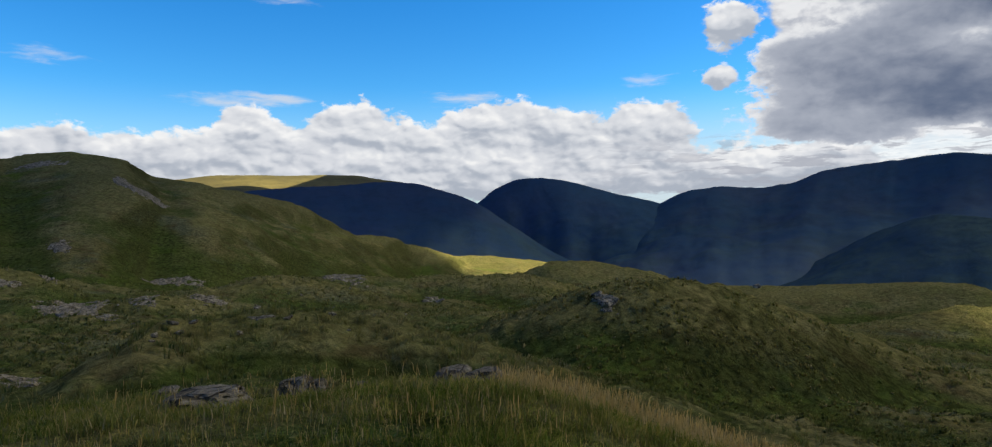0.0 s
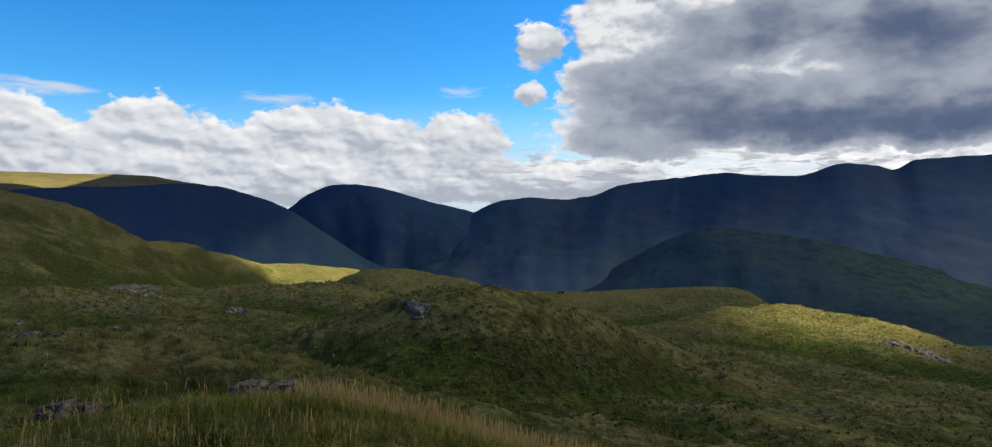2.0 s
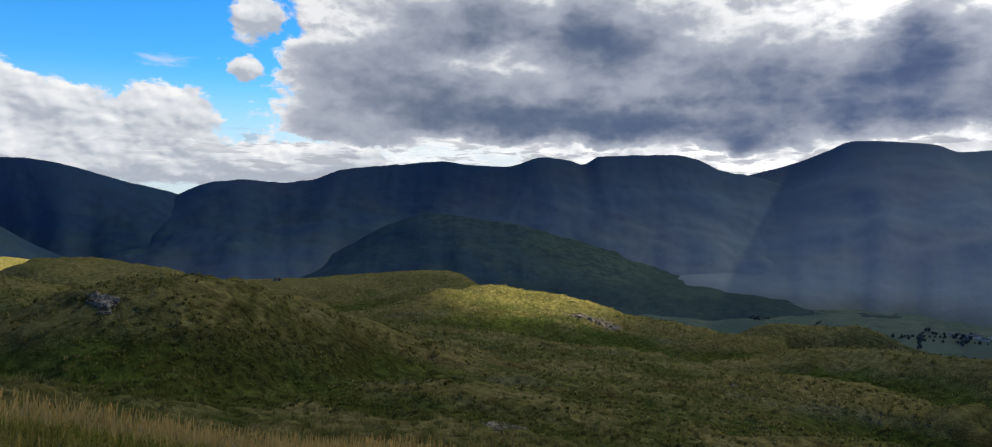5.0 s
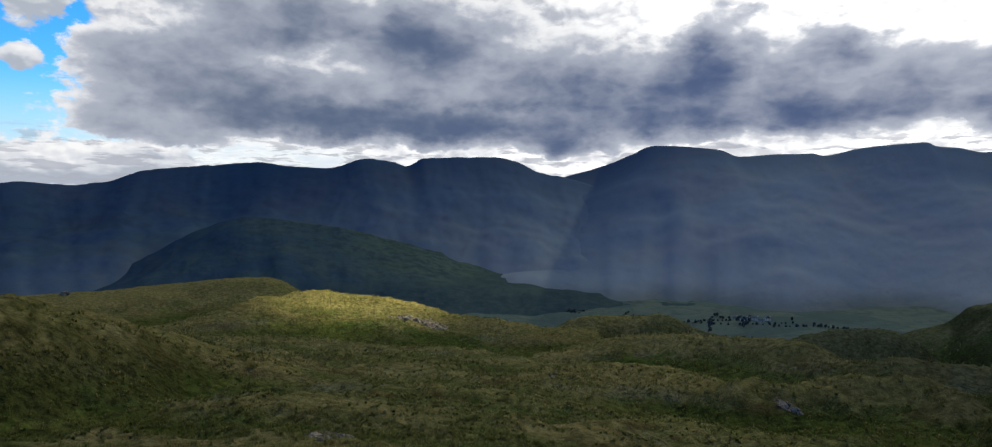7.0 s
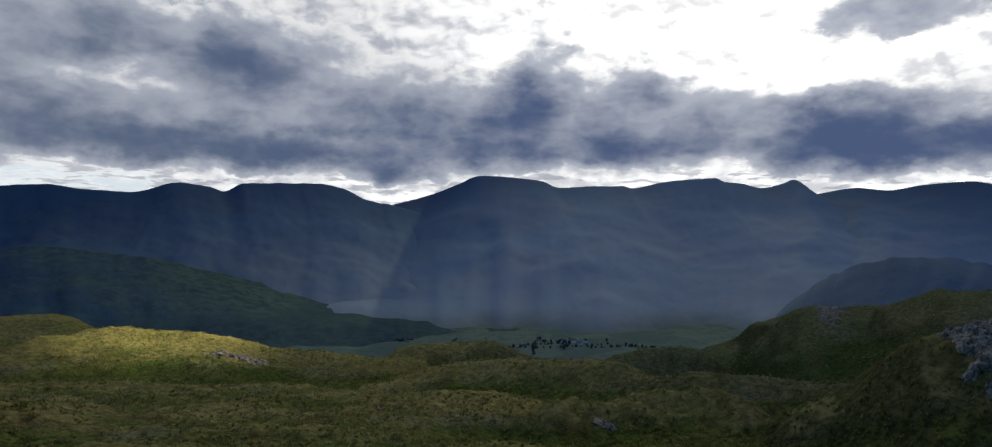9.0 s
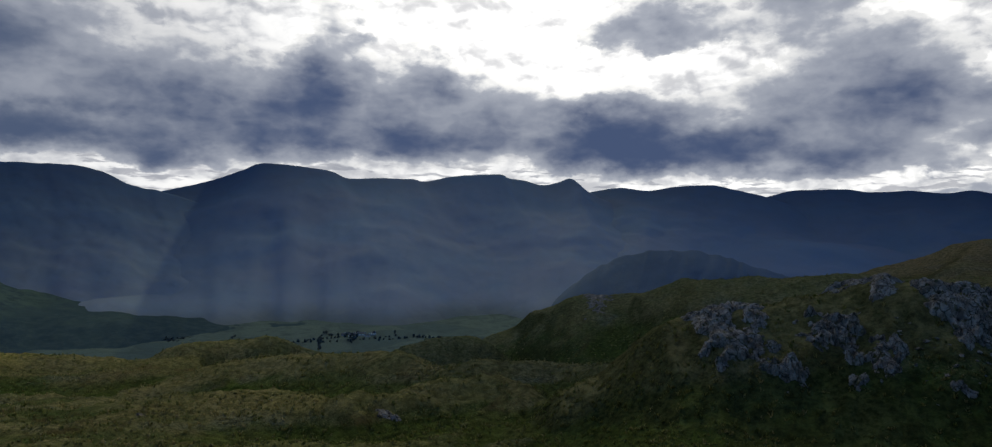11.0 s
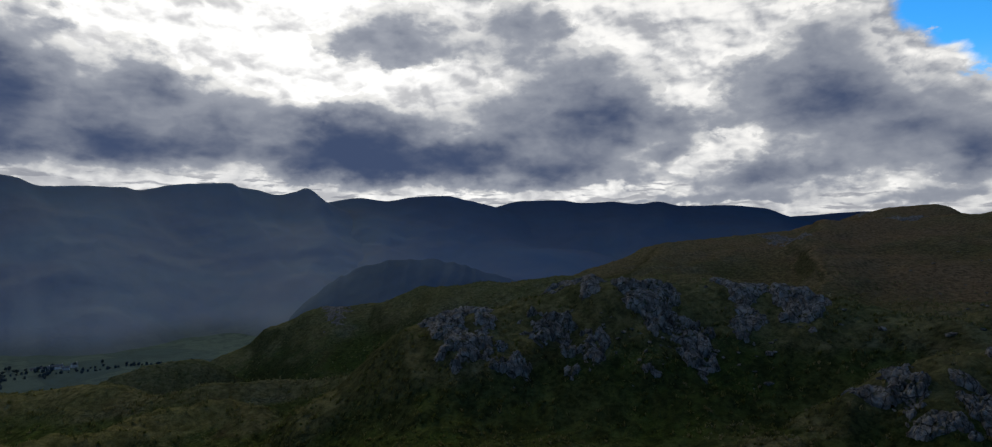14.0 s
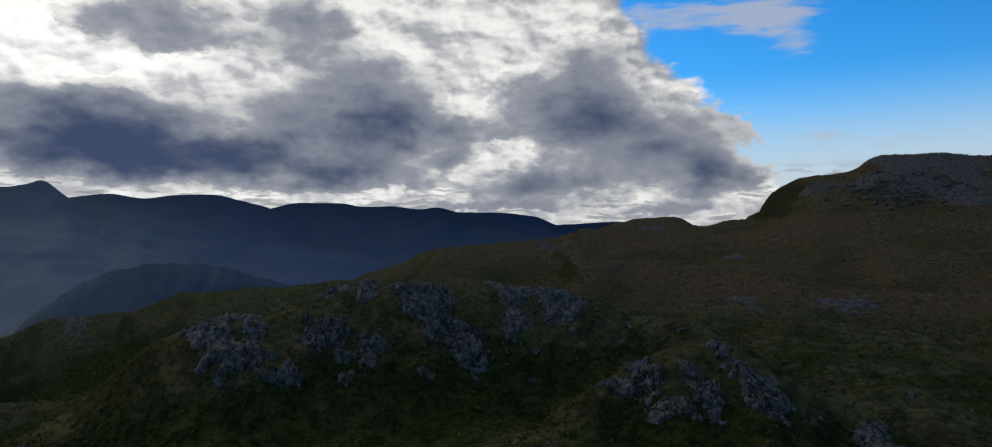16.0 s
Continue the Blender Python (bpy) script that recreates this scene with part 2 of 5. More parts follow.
    ground_tone = mix_(nt, step_(nt, el, -1.0, 0.0), (0.5, 0.55, 0.5), view)
    dimmed = mix_(nt, 1.0, ground_tone, (0.75, 0.75, 0.75), "MULTIPLY")
    out = n_(nt, "ShaderNodeBackground", Color=dimmed, Strength=0.05)
    end = nt.nodes.new("ShaderNodeOutputWorld")
    nt.links.new(out.outputs[0], end.inputs[0])


build_world()


def toward(az, el=0.0):
    """The unit vector at that bearing and height."""
    a, e = radians(az), radians(el)
    return Vector((-math.sin(a) * math.cos(e), math.cos(a) * math.cos(e), math.sin(e)))


sun = new("sun", bpy.data.lights.new("sun", "SUN"))
sun.data.energy, sun.data.angle, sun.data.color = 4.1, radians(0.12), (1.0, 0.82, 0.40)
sun.matrix_world = look((0, 0, 0), -toward(SUN_AZ, SUN_EL))
SUNWARD = toward(SUN_AZ, SUN_EL)

# ---- numeric helpers ----
def lattice(ix, iy, seed):
    h = (ix.astype(np.int64) * 374761393 + iy.astype(np.int64) * 668265263 + seed * 974711) & 0x7FFFFFFF
    h = ((h ^ (h >> 13)) * 1274126177) & 0x7FFFFFFF
    return ((h ^ (h >> 16)) & 0xFFFF) / 32767.5 - 1.0


def smooth_noise(x, y, size, seed=0):
    """Value noise from -1 to 1 with that wavelength."""
    x, y = np.asarray(x, float) / size, np.asarray(y, float) / size
    ix, iy = np.floor(x), np.floor(y)
    fx, fy = x - ix, y - iy
    fx, fy = fx * fx * fx * (fx * (6 * fx - 15) + 10), fy * fy * fy * (fy * (6 * fy - 15) + 10)
    a, b = lattice(ix, iy, seed), lattice(ix + 1, iy, seed)
    c, d = lattice(ix, iy + 1, seed), lattice(ix + 1, iy + 1, seed)
    return (a + (b - a) * fx) * (1 - fy) + (c + (d - c) * fx) * fy


def fbm(x, y, size, octaves=4, gain=0.5, seed=0):
    total, amp = 0.0, 1.0
    for i in range(octaves):
        total = total + amp * smooth_noise(x + 17.3 * i, y - 9.1 * i, size / 2.03 ** i, seed + i)
        amp *= gain
    return total


def curve(x, xs, ys):
    """A smooth line through knots (monotone cubic), flat past the ends."""
    order = np.argsort(xs)
    xs, ys = np.asarray(xs, float)[order], np.asarray(ys, float)[order]
    h, d = np.diff(xs), np.diff(ys) / np.diff(xs)
    m = np.zeros(len(xs))
    same = d[:-1] * d[1:] > 0
    m[1:-1][same] = 2 * d[:-1][same] * d[1:][same] / (d[:-1] + d[1:])[same]
    x = np.clip(x, xs[0], xs[-1])
    i = np.clip(np.searchsorted(xs, x) - 1, 0, len(h) - 1)
    t = (x - xs[i]) / h[i]
    return (ys[i] * (1 + 2 * t) * (1 - t) ** 2 + ys[i + 1] * t * t * (3 - 2 * t)
            + h[i] * m[i] * t * (1 - t) ** 2 + h[i] * m[i + 1] * t * t * (t - 1))


def soft_max(a, b, k):
    return 0.5 * (a + b + np.sqrt((a - b) ** 2 + k * k))


# ---- the moor ----
# Ground height under each bearing at these distances from the walker.
REACH = [0, 3, 6, 9, 14, 25, 45, 80, 150, 300, 600, 1200, 1900, 4900]
BASES = {
    75: [0, 0, -0.1, -0.5, -1.5, -3, -5, -7, -9, -12, -16, -30, -60, -90],
    35: [0, 0, -0.1, -0.7, -1.8, -4, -6.3, -8.6, -12, -19, -30, -60, -100, -150],
    5: [0, 0, -0.05, -0.7, -2.2, -4.8, -6.8, -9.5, -15, -28, -70, -170, -262, -266],
    -30: [0, -0.1, -0.8, -1.8, -3.6, -6.8, -10, -14, -22, -55, -150, -258, -266, -268],
    -76: [0, -0.5, -1.6, -3.0, -5.2, -8.8, -12.4, -18.5, -36, -85, -170, -262, -268, -268],
    -112: [0, -0.5, -1.5, -2.8, -4.8, -8.0, -9.8, -11, -16, -30, -80, -190, -262, -268],
    -150: [0, -0.5, -1.4, -2.6, -4.4, -7.4, -9.2, -10, -10.5, -10, -18, -60, -100, -150],
    -200: [0, -0.2, -0.6, -1.5, -3, -5, -7, -9, -10, -12, -16, -30, -60, -90],
}
# Rises of the moor: knots of bearing, height of the crest over the eye's level (degrees), distance;
# then the steepness before and behind the crest, and the roundness of the crest.
RISES = {
    "left_hill": ([
        (60, 2.51, 330), (40, 4.87, 340), (35.7, 4.06, 340), (33.6, 4.36, 340), (30.9, 4.70, 340), (29.4, 4.60, 335), (27.8, 4.09, 330),
        (25.9, 3.16, 325), (23.5, 3.00, 320), (18.5, 1.68, 330), (13.7, -0.17, 350), (9.6, -1.64, 370), (7.1, -2.70, 390), (4.5, -3.03, 410),
        (1.8, -3.27, 430), (-4.5, -3.99, 430), (-7, -5.28, 420), (-12, -7.84, 400),
    ], 0.3, 0.25, 18),
    "left_shoulder": ([
        (60, -1.00, 120), (38, -2.00, 120), (32, -3.60, 115), (27, -5.20, 110), (22, -7.50, 105),
    ], 0.28, 0.2, 8),
    "left_swell": ([
        (40, -6.20, 75), (30, -6.00, 80), (20, -5.20, 95), (12, -4.90, 120), (4.5, -5.00, 130), (-2, -5.30, 120), (-8, -7.00, 110),
    ], 0.14, 0.1, 8),
    "near_swell": ([
        (36, -13.20, 22), (31.6, -11.40, 23), (30.2, -10.60, 24), (27.6, -9.00, 25), (24.2, -7.60, 27), (19.8, -7.20, 28), (15, -7.30, 28),
        (10.4, -8.40, 28), (6, -9.80, 27), (0.8, -11.40, 26), (-4.2, -13.00, 25), (-12, -16.50, 25),
    ], 0.42, 0.3, 2),
    "shelf_knoll": ([
        (2, -6.60, 210), (-2, -4.72, 215), (-4.5, -3.49, 220), (-6.5, -3.35, 220), (-11.2, -3.90, 215), (-14, -4.90, 210), (-18, -7.60, 200),
    ], 0.3, 0.3, 10),
    "mound": ([
        (7, -13.00, 44), (3, -10.40, 44), (-1, -8.80, 44), (-4.4, -7.60, 44), (-9.1, -6.10, 45), (-12.7, -5.70, 46), (-16.2, -6.05, 47),
        (-20.9, -7.20, 49), (-25.3, -8.71, 51), (-29.5, -10.60, 53), (-34, -12.00, 54), (-42, -14.00, 54),
    ], 0.36, 0.2, 5),
    "far_knoll": ([
        (-9, -13.00, 240), (-14, -7.50, 240), (-19.4, -5.06, 240), (-22.9, -5.04, 245), (-28.7, -5.05, 250), (-32.9, -5.24, 250), (-34.5, -5.50, 250),
        (-36.6, -6.50, 250), (-42, -9.60, 250), (-46, -13.00, 250),
    ], 0.22, 0.3, 9),
    "lit_knoll": ([
        (-22, -9.60, 120), (-29.7, -8.45, 130), (-34, -7.40, 140), (-37.4, -6.72, 150), (-40.2, -7.00, 150), (-44.3, -7.33, 150), (-47.3, -8.50, 145),
        (-49.2, -9.20, 140), (-52, -9.75, 135), (-56, -10.30, 130), (-62, -11.00, 125),
    ], 0.2, 0.25, 9),
    "dark_knoll": ([
        (-48, -13.50, 150), (-52, -11.90, 150), (-55, -11.50, 150), (-57.3, -10.80, 150), (-59.1, -9.40, 150), (-60.7, -8.88, 150), (-64.2, -8.85, 150),
        (-66.6, -8.75, 150), (-68.6, -9.00, 150), (-70.9, -9.85, 150), (-72.7, -10.50, 150), (-74.9, -11.40, 150), (-79, -13.60, 110),
    ], 0.6, 0.5, 3),
    "low_knoll": ([
        (-74.5, -12.10, 150), (-75.5, -10.90, 150), (-76.9, -9.90, 152), (-79.5, -9.09, 155), (-82.1, -8.99, 158), (-84, -9.42, 158), (-88, -12.00, 155),
    ], 0.5, 0.5, 2.5),
    "near_fold": ([
        (-44, -15.80, 60), (-50, -15.00, 60), (-57, -14.80, 60), (-64, -14.80, 58), (-68, -15.20, 56), (-74, -16.50, 52),
    ], 0.22, 0.12, 4),
    "right_slope": ([
        (-80, -13.00, 190), (-81.6, -11.00, 190), (-83.6, -9.50, 190), (-86.1, -8.40, 190), (-89, -6.11, 190), (-91.9, -4.87, 190), (-95, -5.15, 185),
        (-98.5, -4.32, 180), (-101, -3.43, 180), (-106.5, -3.40, 180), (-111.3, -2.90, 180), (-116, -3.20, 180), (-122, -3.60, 175), (-130, -4.00, 170),
        (-137, -8.00, 170),
    ], 0.26, 0.25, 9),
    "crag_mound": ([
        (-86, -17.00, 50), (-90, -13.15, 50), (-94, -11.60, 50), (-96.6, -9.60, 51), (-99.5, -7.10, 53), (-103.4, -5.00, 55), (-108.6, -4.30, 57),
        (-111.7, -3.74, 58), (-115.9, -3.35, 58), (-121.1, -3.54, 58), (-129.2, -4.10, 56), (-135.9, -6.10, 52), (-140.3, -7.10, 49), (-144.3, -9.20, 46),
        (-147.3, -11.50, 44), (-152, -14.00, 42),
    ], 0.55, 0.25, 2.5),
    "low_crag": ([
        (-126, -17.00, 40), (-129, -13.50, 40), (-131.9, -11.60, 40), (-134.8, -10.10, 41), (-138.5, -8.70, 41), (-141.9, -8.30, 42), (-145, -10.00, 41),
        (-149, -12.60, 40), (-153, -16.00, 40),
    ], 0.65, 0.3, 1.5),
    "brown_moor": ([
        (-105, -8.00, 260), (-112, -2.66, 260), (-117, -1.01, 260), (-119.6, 0.15, 260), (-123.8, 0.25, 265), (-128.9, 0.65, 275), (-131.3, 1.82, 280),
        (-136, 1.58, 290), (-139.7, 1.59, 300), (-143.1, 2.03, 310), (-150, 2.60, 320), (-165, 2.60, 320), (-185, 1.00, 320),
    ], 0.2, 0.2, 14),
    "brown_lip": ([
        (-122, -8.00, 420), (-126, -2.41, 420), (-129, 0.72, 420), (-131.3, 1.30, 420), (-135.2, 2.43, 420), (-139.7, 2.40, 420), (-143, 0.90, 420),
        (-150, 1.00, 420),
    ], 0.4, 0.4, 5),
    "right_hill": ([
        (-143.5, 0.40, 350), (-144.8, 2.30, 350), (-146.1, 4.73, 350), (-149.2, 5.75, 352), (-151.7, 5.83, 355), (-153.6, 6.39, 358), (-156.7, 6.06, 360),
        (-160, 5.70, 360), (-170, 5.68, 360), (-190, 2.94, 350),
    ], 0.42, 0.3, 5),
    "gully_edge": ([
        (-56, -12.40, 96), (-63.1, -10.75, 95), (-69.1, -10.55, 92), (-74.2, -10.65, 88), (-79.2, -11.45, 82), (-81.6, -12.15, 78), (-85, -14.60, 76),
    ], 0.3, 0.3, 3),
    "gully_fold": ([
        (-78, -15.00, 76), (-80.1, -13.30, 76), (-82.3, -11.80, 77), (-85.2, -10.90, 78), (-88.3, -10.70, 78), (-91.2, -11.00, 76), (-94.4, -11.70, 70), (-98, -13.60, 64),
    ], 0.35, 0.4, 2.5),
    "hollow_fold": ([
        (-69, -15.60, 56), (-72.2, -14.25, 57), (-77.2, -13.25, 60), (-81.1, -12.40, 62), (-83.9, -12.70, 61), (-87.9, -13.75, 57), (-92, -16.00, 52),
    ], 0.32, 0.35, 2),
    "right_knob": ([
        (-138, -14.60, 40), (-140.1, -12.70, 41), (-144.2, -11.35, 44), (-146.8, -10.25, 47), (-150.8, -9.80, 48), (-155.8, -10.10, 48), (-164, -12.00, 46),
    ], 0.35, 0.35, 2),
    "right_terrace": ([
        (-134, -11.50, 84), (-138.8, -9.50, 86), (-145.5, -8.30, 88), (-151.2, -7.65, 90), (-155.9, -7.65, 90), (-166, -8.40, 88),
    ], 0.26, 0.12, 3),
    "upper_terrace": ([
        (-132, -8.00, 128), (-136.4, -6.60, 130), (-142.1, -5.50, 132), (-148.9, -5.00, 135), (-156, -5.25, 138), (-168, -6.00, 135),
    ], 0.3, 0.08, 3),
    "high_terrace": ([
        (-118, -3.60, 215), (-126.4, -2.75, 215), (-136.5, -2.32, 212), (-145.6, -2.68, 205), (-156, -3.50, 200), (-168, -4.00, 195),
    ], 0.22, 0.06, 5),
}


def ground_height(x, y):
    """The height of the moor at a place."""
    x, y = np.asarray(x, float), np.asarray(y, float)
    r = np.hypot(x, y) + 1e-6
    az = np.degrees(np.arctan2(-x, y))
    az = np.where(az > 100, az - 360, az)
    # let bearings wander a little so that slopes are not ruled
    az = az + np.clip((r - 15) / 60, 0, 1) * (0.9 * fbm(x, y, 45.0, 3, 0.5, 21) + 0.5 * fbm(x, y, 11.0, 2, 0.5, 22))
    stations = sorted(BASES)
    profiles = [np.interp(np.sqrt(r), np.sqrt(REACH), BASES[s]) for s in stations]
    i = np.clip(np.searchsorted(stations, az) - 1, 0, len(stations) - 2)
    lo, hi = np.asarray(stations, float)[i], np.asarray(stations, float)[i + 1]
    t = np.clip((az - lo) / (hi - lo), 0, 1)
    t = t * t * (3 - 2 * t)
    stack = np.stack(profiles)
    pick = np.indices(i.shape)
    z = stack[(i, *pick)] * (1 - t) + stack[(i + 1, *pick)] * t
    for knots, front, back, crown in RISES.values():
        a, e, d = (np.array(v, float) for v in zip(*knots))
        dc = curve(az, a, d)
        zc = EYE + dc * np.tan(np.radians(curve(az, a, e)))
        away = r - dc - 0.06 * dc * smooth_noise(x, y, 0.35 * float(d[0]), 31)
        slope = np.where(away < 0, front, back)
        hill = zc - slope * (np.sqrt(away * away + crown * crown) - crown)
        hill = hill - 0.5 * np.maximum(away - 0.22 * dc, 0)
        outside = np.maximum(np.maximum(az - a.max(), a.min() - az), 0)
        hill = hill - outside * 0.05 * float(d[0])
        z = soft_max(z, hill, 0.012 * float(d[0]))
    near = np.clip((r - 3) / 14, 0, 1)
    z = z + near * 0.20 * fbm(x, y, 7.0, 3, 0.5, 3) * np.clip(40 / r, 0.2, 1) ** 0.5
    z = z + np.clip((r - 2) / 6, 0, 1) * 0.19 * np.abs(fbm(x, y, 1.9, 3, 0.55, 5)) * np.clip(r / 25, 0.25, 1.6)
    # folds and hummocks, wider with distance
    for wave, seed in ((7, 81), (14, 82), (28, 83), (60, 84), (110, 85)):
        share = np.clip(r / (2.2 * wave) - 0.5, 0, 1) * np.clip(2.6 - r / (9.0 * wave), 0, 1)
        z = z + share * {7: 0.045, 14: 0.045, 28: 0.036, 60: 0.026}.get(wave, 0.016) * wave * (0.55 - 1.6 * np.abs(smooth_noise(x + 0.4 * y, y, wave, seed)) + 0.4 * smooth_noise(x, y, 0.4 * wave, seed + 7))
    z = z + np.clip((r - 500) / 800, 0, 1) * 5.0 * fbm(x, y, 300.0, 4, 0.5, 9)
    return z + 0.02 * fbm(x, y, 0.5, 2, 0.5, 12)


def mesh_grid(name, px, py, pz, material, wrap=False, smooth=True):
    """A smooth sheet through a grid of points."""
    rows, cols = px.shape
    verts = np.stack([px, py, pz], -1).reshape(-1, 3)
    a = np.arange(rows * cols).reshape(rows, cols)
    if wrap:
        a = np.concatenate([a, a[:, :1]], 1)
    quads = np.stack([a[:-1, :-1], a[:-1, 1:], a[1:, 1:], a[1:, :-1]], -1).reshape(-1, 4)
    return raw_mesh(name, verts, quads, material, smooth)


def raw_mesh(name, verts, faces, material, smooth=True):
    me = bpy.data.meshes.new(name)
    faces = np.asarray(faces)
    k = faces.shape[1]
    me.vertices.add(len(verts))
    me.vertices.foreach_set("co", np.asarray(verts, np.float32).ravel())
    me.loops.add(faces.size)
    me.loops.foreach_set("vertex_index", faces.astype(np.int32).ravel())
    me.polygons.add(len(faces))
    me.polygons.foreach_set("loop_start", np.arange(0, faces.size, k, dtype=np.int32))
    me.polygons.foreach_set("use_smooth", np.full(len(faces), smooth))
    me.materials.append(material)
    me.update(calc_edges=True)
    me.validate()
    return me

# ---- materials ----
def material(name, rough=0.9, spec=0.2):
    mt = bpy.data.materials.new(name)
    mt.use_nodes = True
    nt = mt.node_tree
    bsdf = nt.nodes["Principled BSDF"]
    bsdf.inputs["Roughness"].default_value = rough
    bsdf.inputs["Specular IOR Level"].default_value = spec
    return mt, nt, bsdf, nt.nodes.new("ShaderNodeTexCoord").outputs["Object"]


def bump_(nt, bsdf, height, strength, distance):
    nd = n_(nt, "ShaderNodeBump", Strength=strength, Distance=distance, Height=height)
    nt.links.new(nd.outputs[0], bsdf.inputs["Normal"])


def hazy_meadow_(nt, at):
    """Walled pastures of the valley: fields of differing green with darker edges, all blued to paint in haze."""
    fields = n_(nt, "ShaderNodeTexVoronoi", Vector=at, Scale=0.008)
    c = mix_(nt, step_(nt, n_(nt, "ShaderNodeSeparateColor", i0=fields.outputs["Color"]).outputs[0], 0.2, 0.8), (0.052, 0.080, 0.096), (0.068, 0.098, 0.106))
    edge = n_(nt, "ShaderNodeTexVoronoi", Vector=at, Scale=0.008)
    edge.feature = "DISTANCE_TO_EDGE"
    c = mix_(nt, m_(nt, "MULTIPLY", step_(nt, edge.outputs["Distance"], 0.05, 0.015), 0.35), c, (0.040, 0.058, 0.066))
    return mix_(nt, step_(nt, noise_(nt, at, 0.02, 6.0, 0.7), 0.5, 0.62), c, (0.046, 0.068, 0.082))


def moor_material():
    mt, nt, bsdf, at = material("moor_grass", 0.95, 0.0)
    wide = noise_(nt, at, 0.02, 4.0, 0.6)
    patch = noise_(nt, at, 0.11, 6.0, 0.62)
    tuft = noise_(nt, at, 0.9, 8.0, 0.7)
    blade = noise_(nt, at, 7.0, 4.0, 0.7)
    c = mix_(nt, step_(nt, patch, 0.40, 0.62), (0.046, 0.074, 0.023), (0.175, 0.158, 0.082))
    c = mix_(nt, step_(nt, wide, 0.42, 0.62), c, mix_(nt, 0.5, c, (0.120, 0.092, 0.046)))
    c = mix_(nt, m_(nt, "MULTIPLY", step_(nt, tuft, 0.46, 0.62), 0.68), c, (0.026, 0.038, 0.012))
    mat_ = noise_(nt, at, 2.6, 5.0, 0.7)
    c = mix_(nt, m_(nt, "MULTIPLY", step_(nt, mat_, 0.50, 0.66), 0.55), c, (0.026, 0.038, 0.013))
    c = mix_(nt, m_(nt, "MULTIPLY", step_(nt, blade, 0.48, 0.68), 0.6), c, (0.22, 0.20, 0.10))
    rush = step_(nt, noise_(nt, at, 0.07, 6.0, 0.65), 0.54, 0.63)
    c = mix_(nt, m_(nt, "MULTIPLY", rush, 0.65), c, mix_(nt, step_(nt, mat_, 0.45, 0.6), (0.120, 0.128, 0.090), (0.040, 0.050, 0.036)))
    heath = step_(nt, noise_(nt, at, 0.16, 6.0, 0.7), 0.53, 0.64)
    c = mix_(nt, m_(nt, "MULTIPLY", heath, 0.7), c, (0.072, 0.054, 0.028))
    green = step_(nt, noise_(nt, at, 0.045, 5.0, 0.6), 0.60, 0.68)
    c = mix_(nt, m_(nt, "MULTIPLY", green, 0.7), c, (0.070, 0.105, 0.020))
    # pale crests and dark hollows paint light and shade onto the folds
    crest_light = nt.nodes.new("ShaderNodeAttribute")
    crest_light.attribute_name = "crest_light"
    c = mix_(nt, m_(nt, "MULTIPLY", step_(nt, crest_light.outputs["Fac"], 0.05, 0.9), 0.6), c, mix_(nt, step_(nt, tuft, 0.4, 0.62), (0.190, 0.168, 0.080), (0.105, 0.098, 0.042)))
    c = mix_(nt, m_(nt, "MULTIPLY", step_(nt, crest_light.outputs["Fac"], -0.05, -0.8), 0.75), c, mix_(nt, step_(nt, tuft, 0.4, 0.62), (0.056, 0.082, 0.018), (0.022, 0.034, 0.010)))
    # rust-coloured deer grass on the high moor beyond the crag
    place = n_(nt, "ShaderNodeSeparateXYZ", i0=at).outputs
    rust = m_(nt, "MULTIPLY", step_(nt, place[1], -55.0, -150.0), m_(nt, "MULTIPLY_ADD", step_(nt, noise_(nt, at, 0.018, 6.0, 0.62), 0.36, 0.60), 0.55, 0.38))
    c = mix_(nt, rust, c, mix_(nt, step_(nt, tuft, 0.42, 0.6), (0.235, 0.150, 0.088), (0.125, 0.084, 0.050)))
    # steep banks of bracken and heather, darkened further in place of shade
    bank_shade = step_(nt, n_(nt, "ShaderNodeSeparateXYZ", i0=nt.nodes.new("ShaderNodeNewGeometry").outputs["Normal"]).outputs[2], 0.93, 0.77)
    c = mix_(nt, m_(nt, "MULTIPLY", bank_shade, 0.72), c, mix_(nt, step_(nt, mat_, 0.45, 0.6), (0.048, 0.052, 0.020), (0.018, 0.022, 0.010)))
    # pasture on the valley floor, with haze painted into its colours
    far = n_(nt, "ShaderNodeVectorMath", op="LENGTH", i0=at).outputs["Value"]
    c = mix_(nt, step_(nt, far, 600.0, 1000.0), c, hazy_meadow_(nt, at))
    c = mix_(nt, 1.0, c, mix_(nt, step_(nt, noise_(nt, at, 1.3, 9.0, 0.78), 0.36, 0.64), (1.36, 1.44, 1.46), (0.70, 0.76, 0.78)), "MULTIPLY")
    nt.links.new(c, bsdf.inputs["Base Color"])
    h = m_(nt, "ADD", m_(nt, "MULTIPLY", tuft, 1.0), m_(nt, "MULTIPLY", blade, 0.25))
    bump_(nt, bsdf, h, 1.0, 0.5)
    return mt


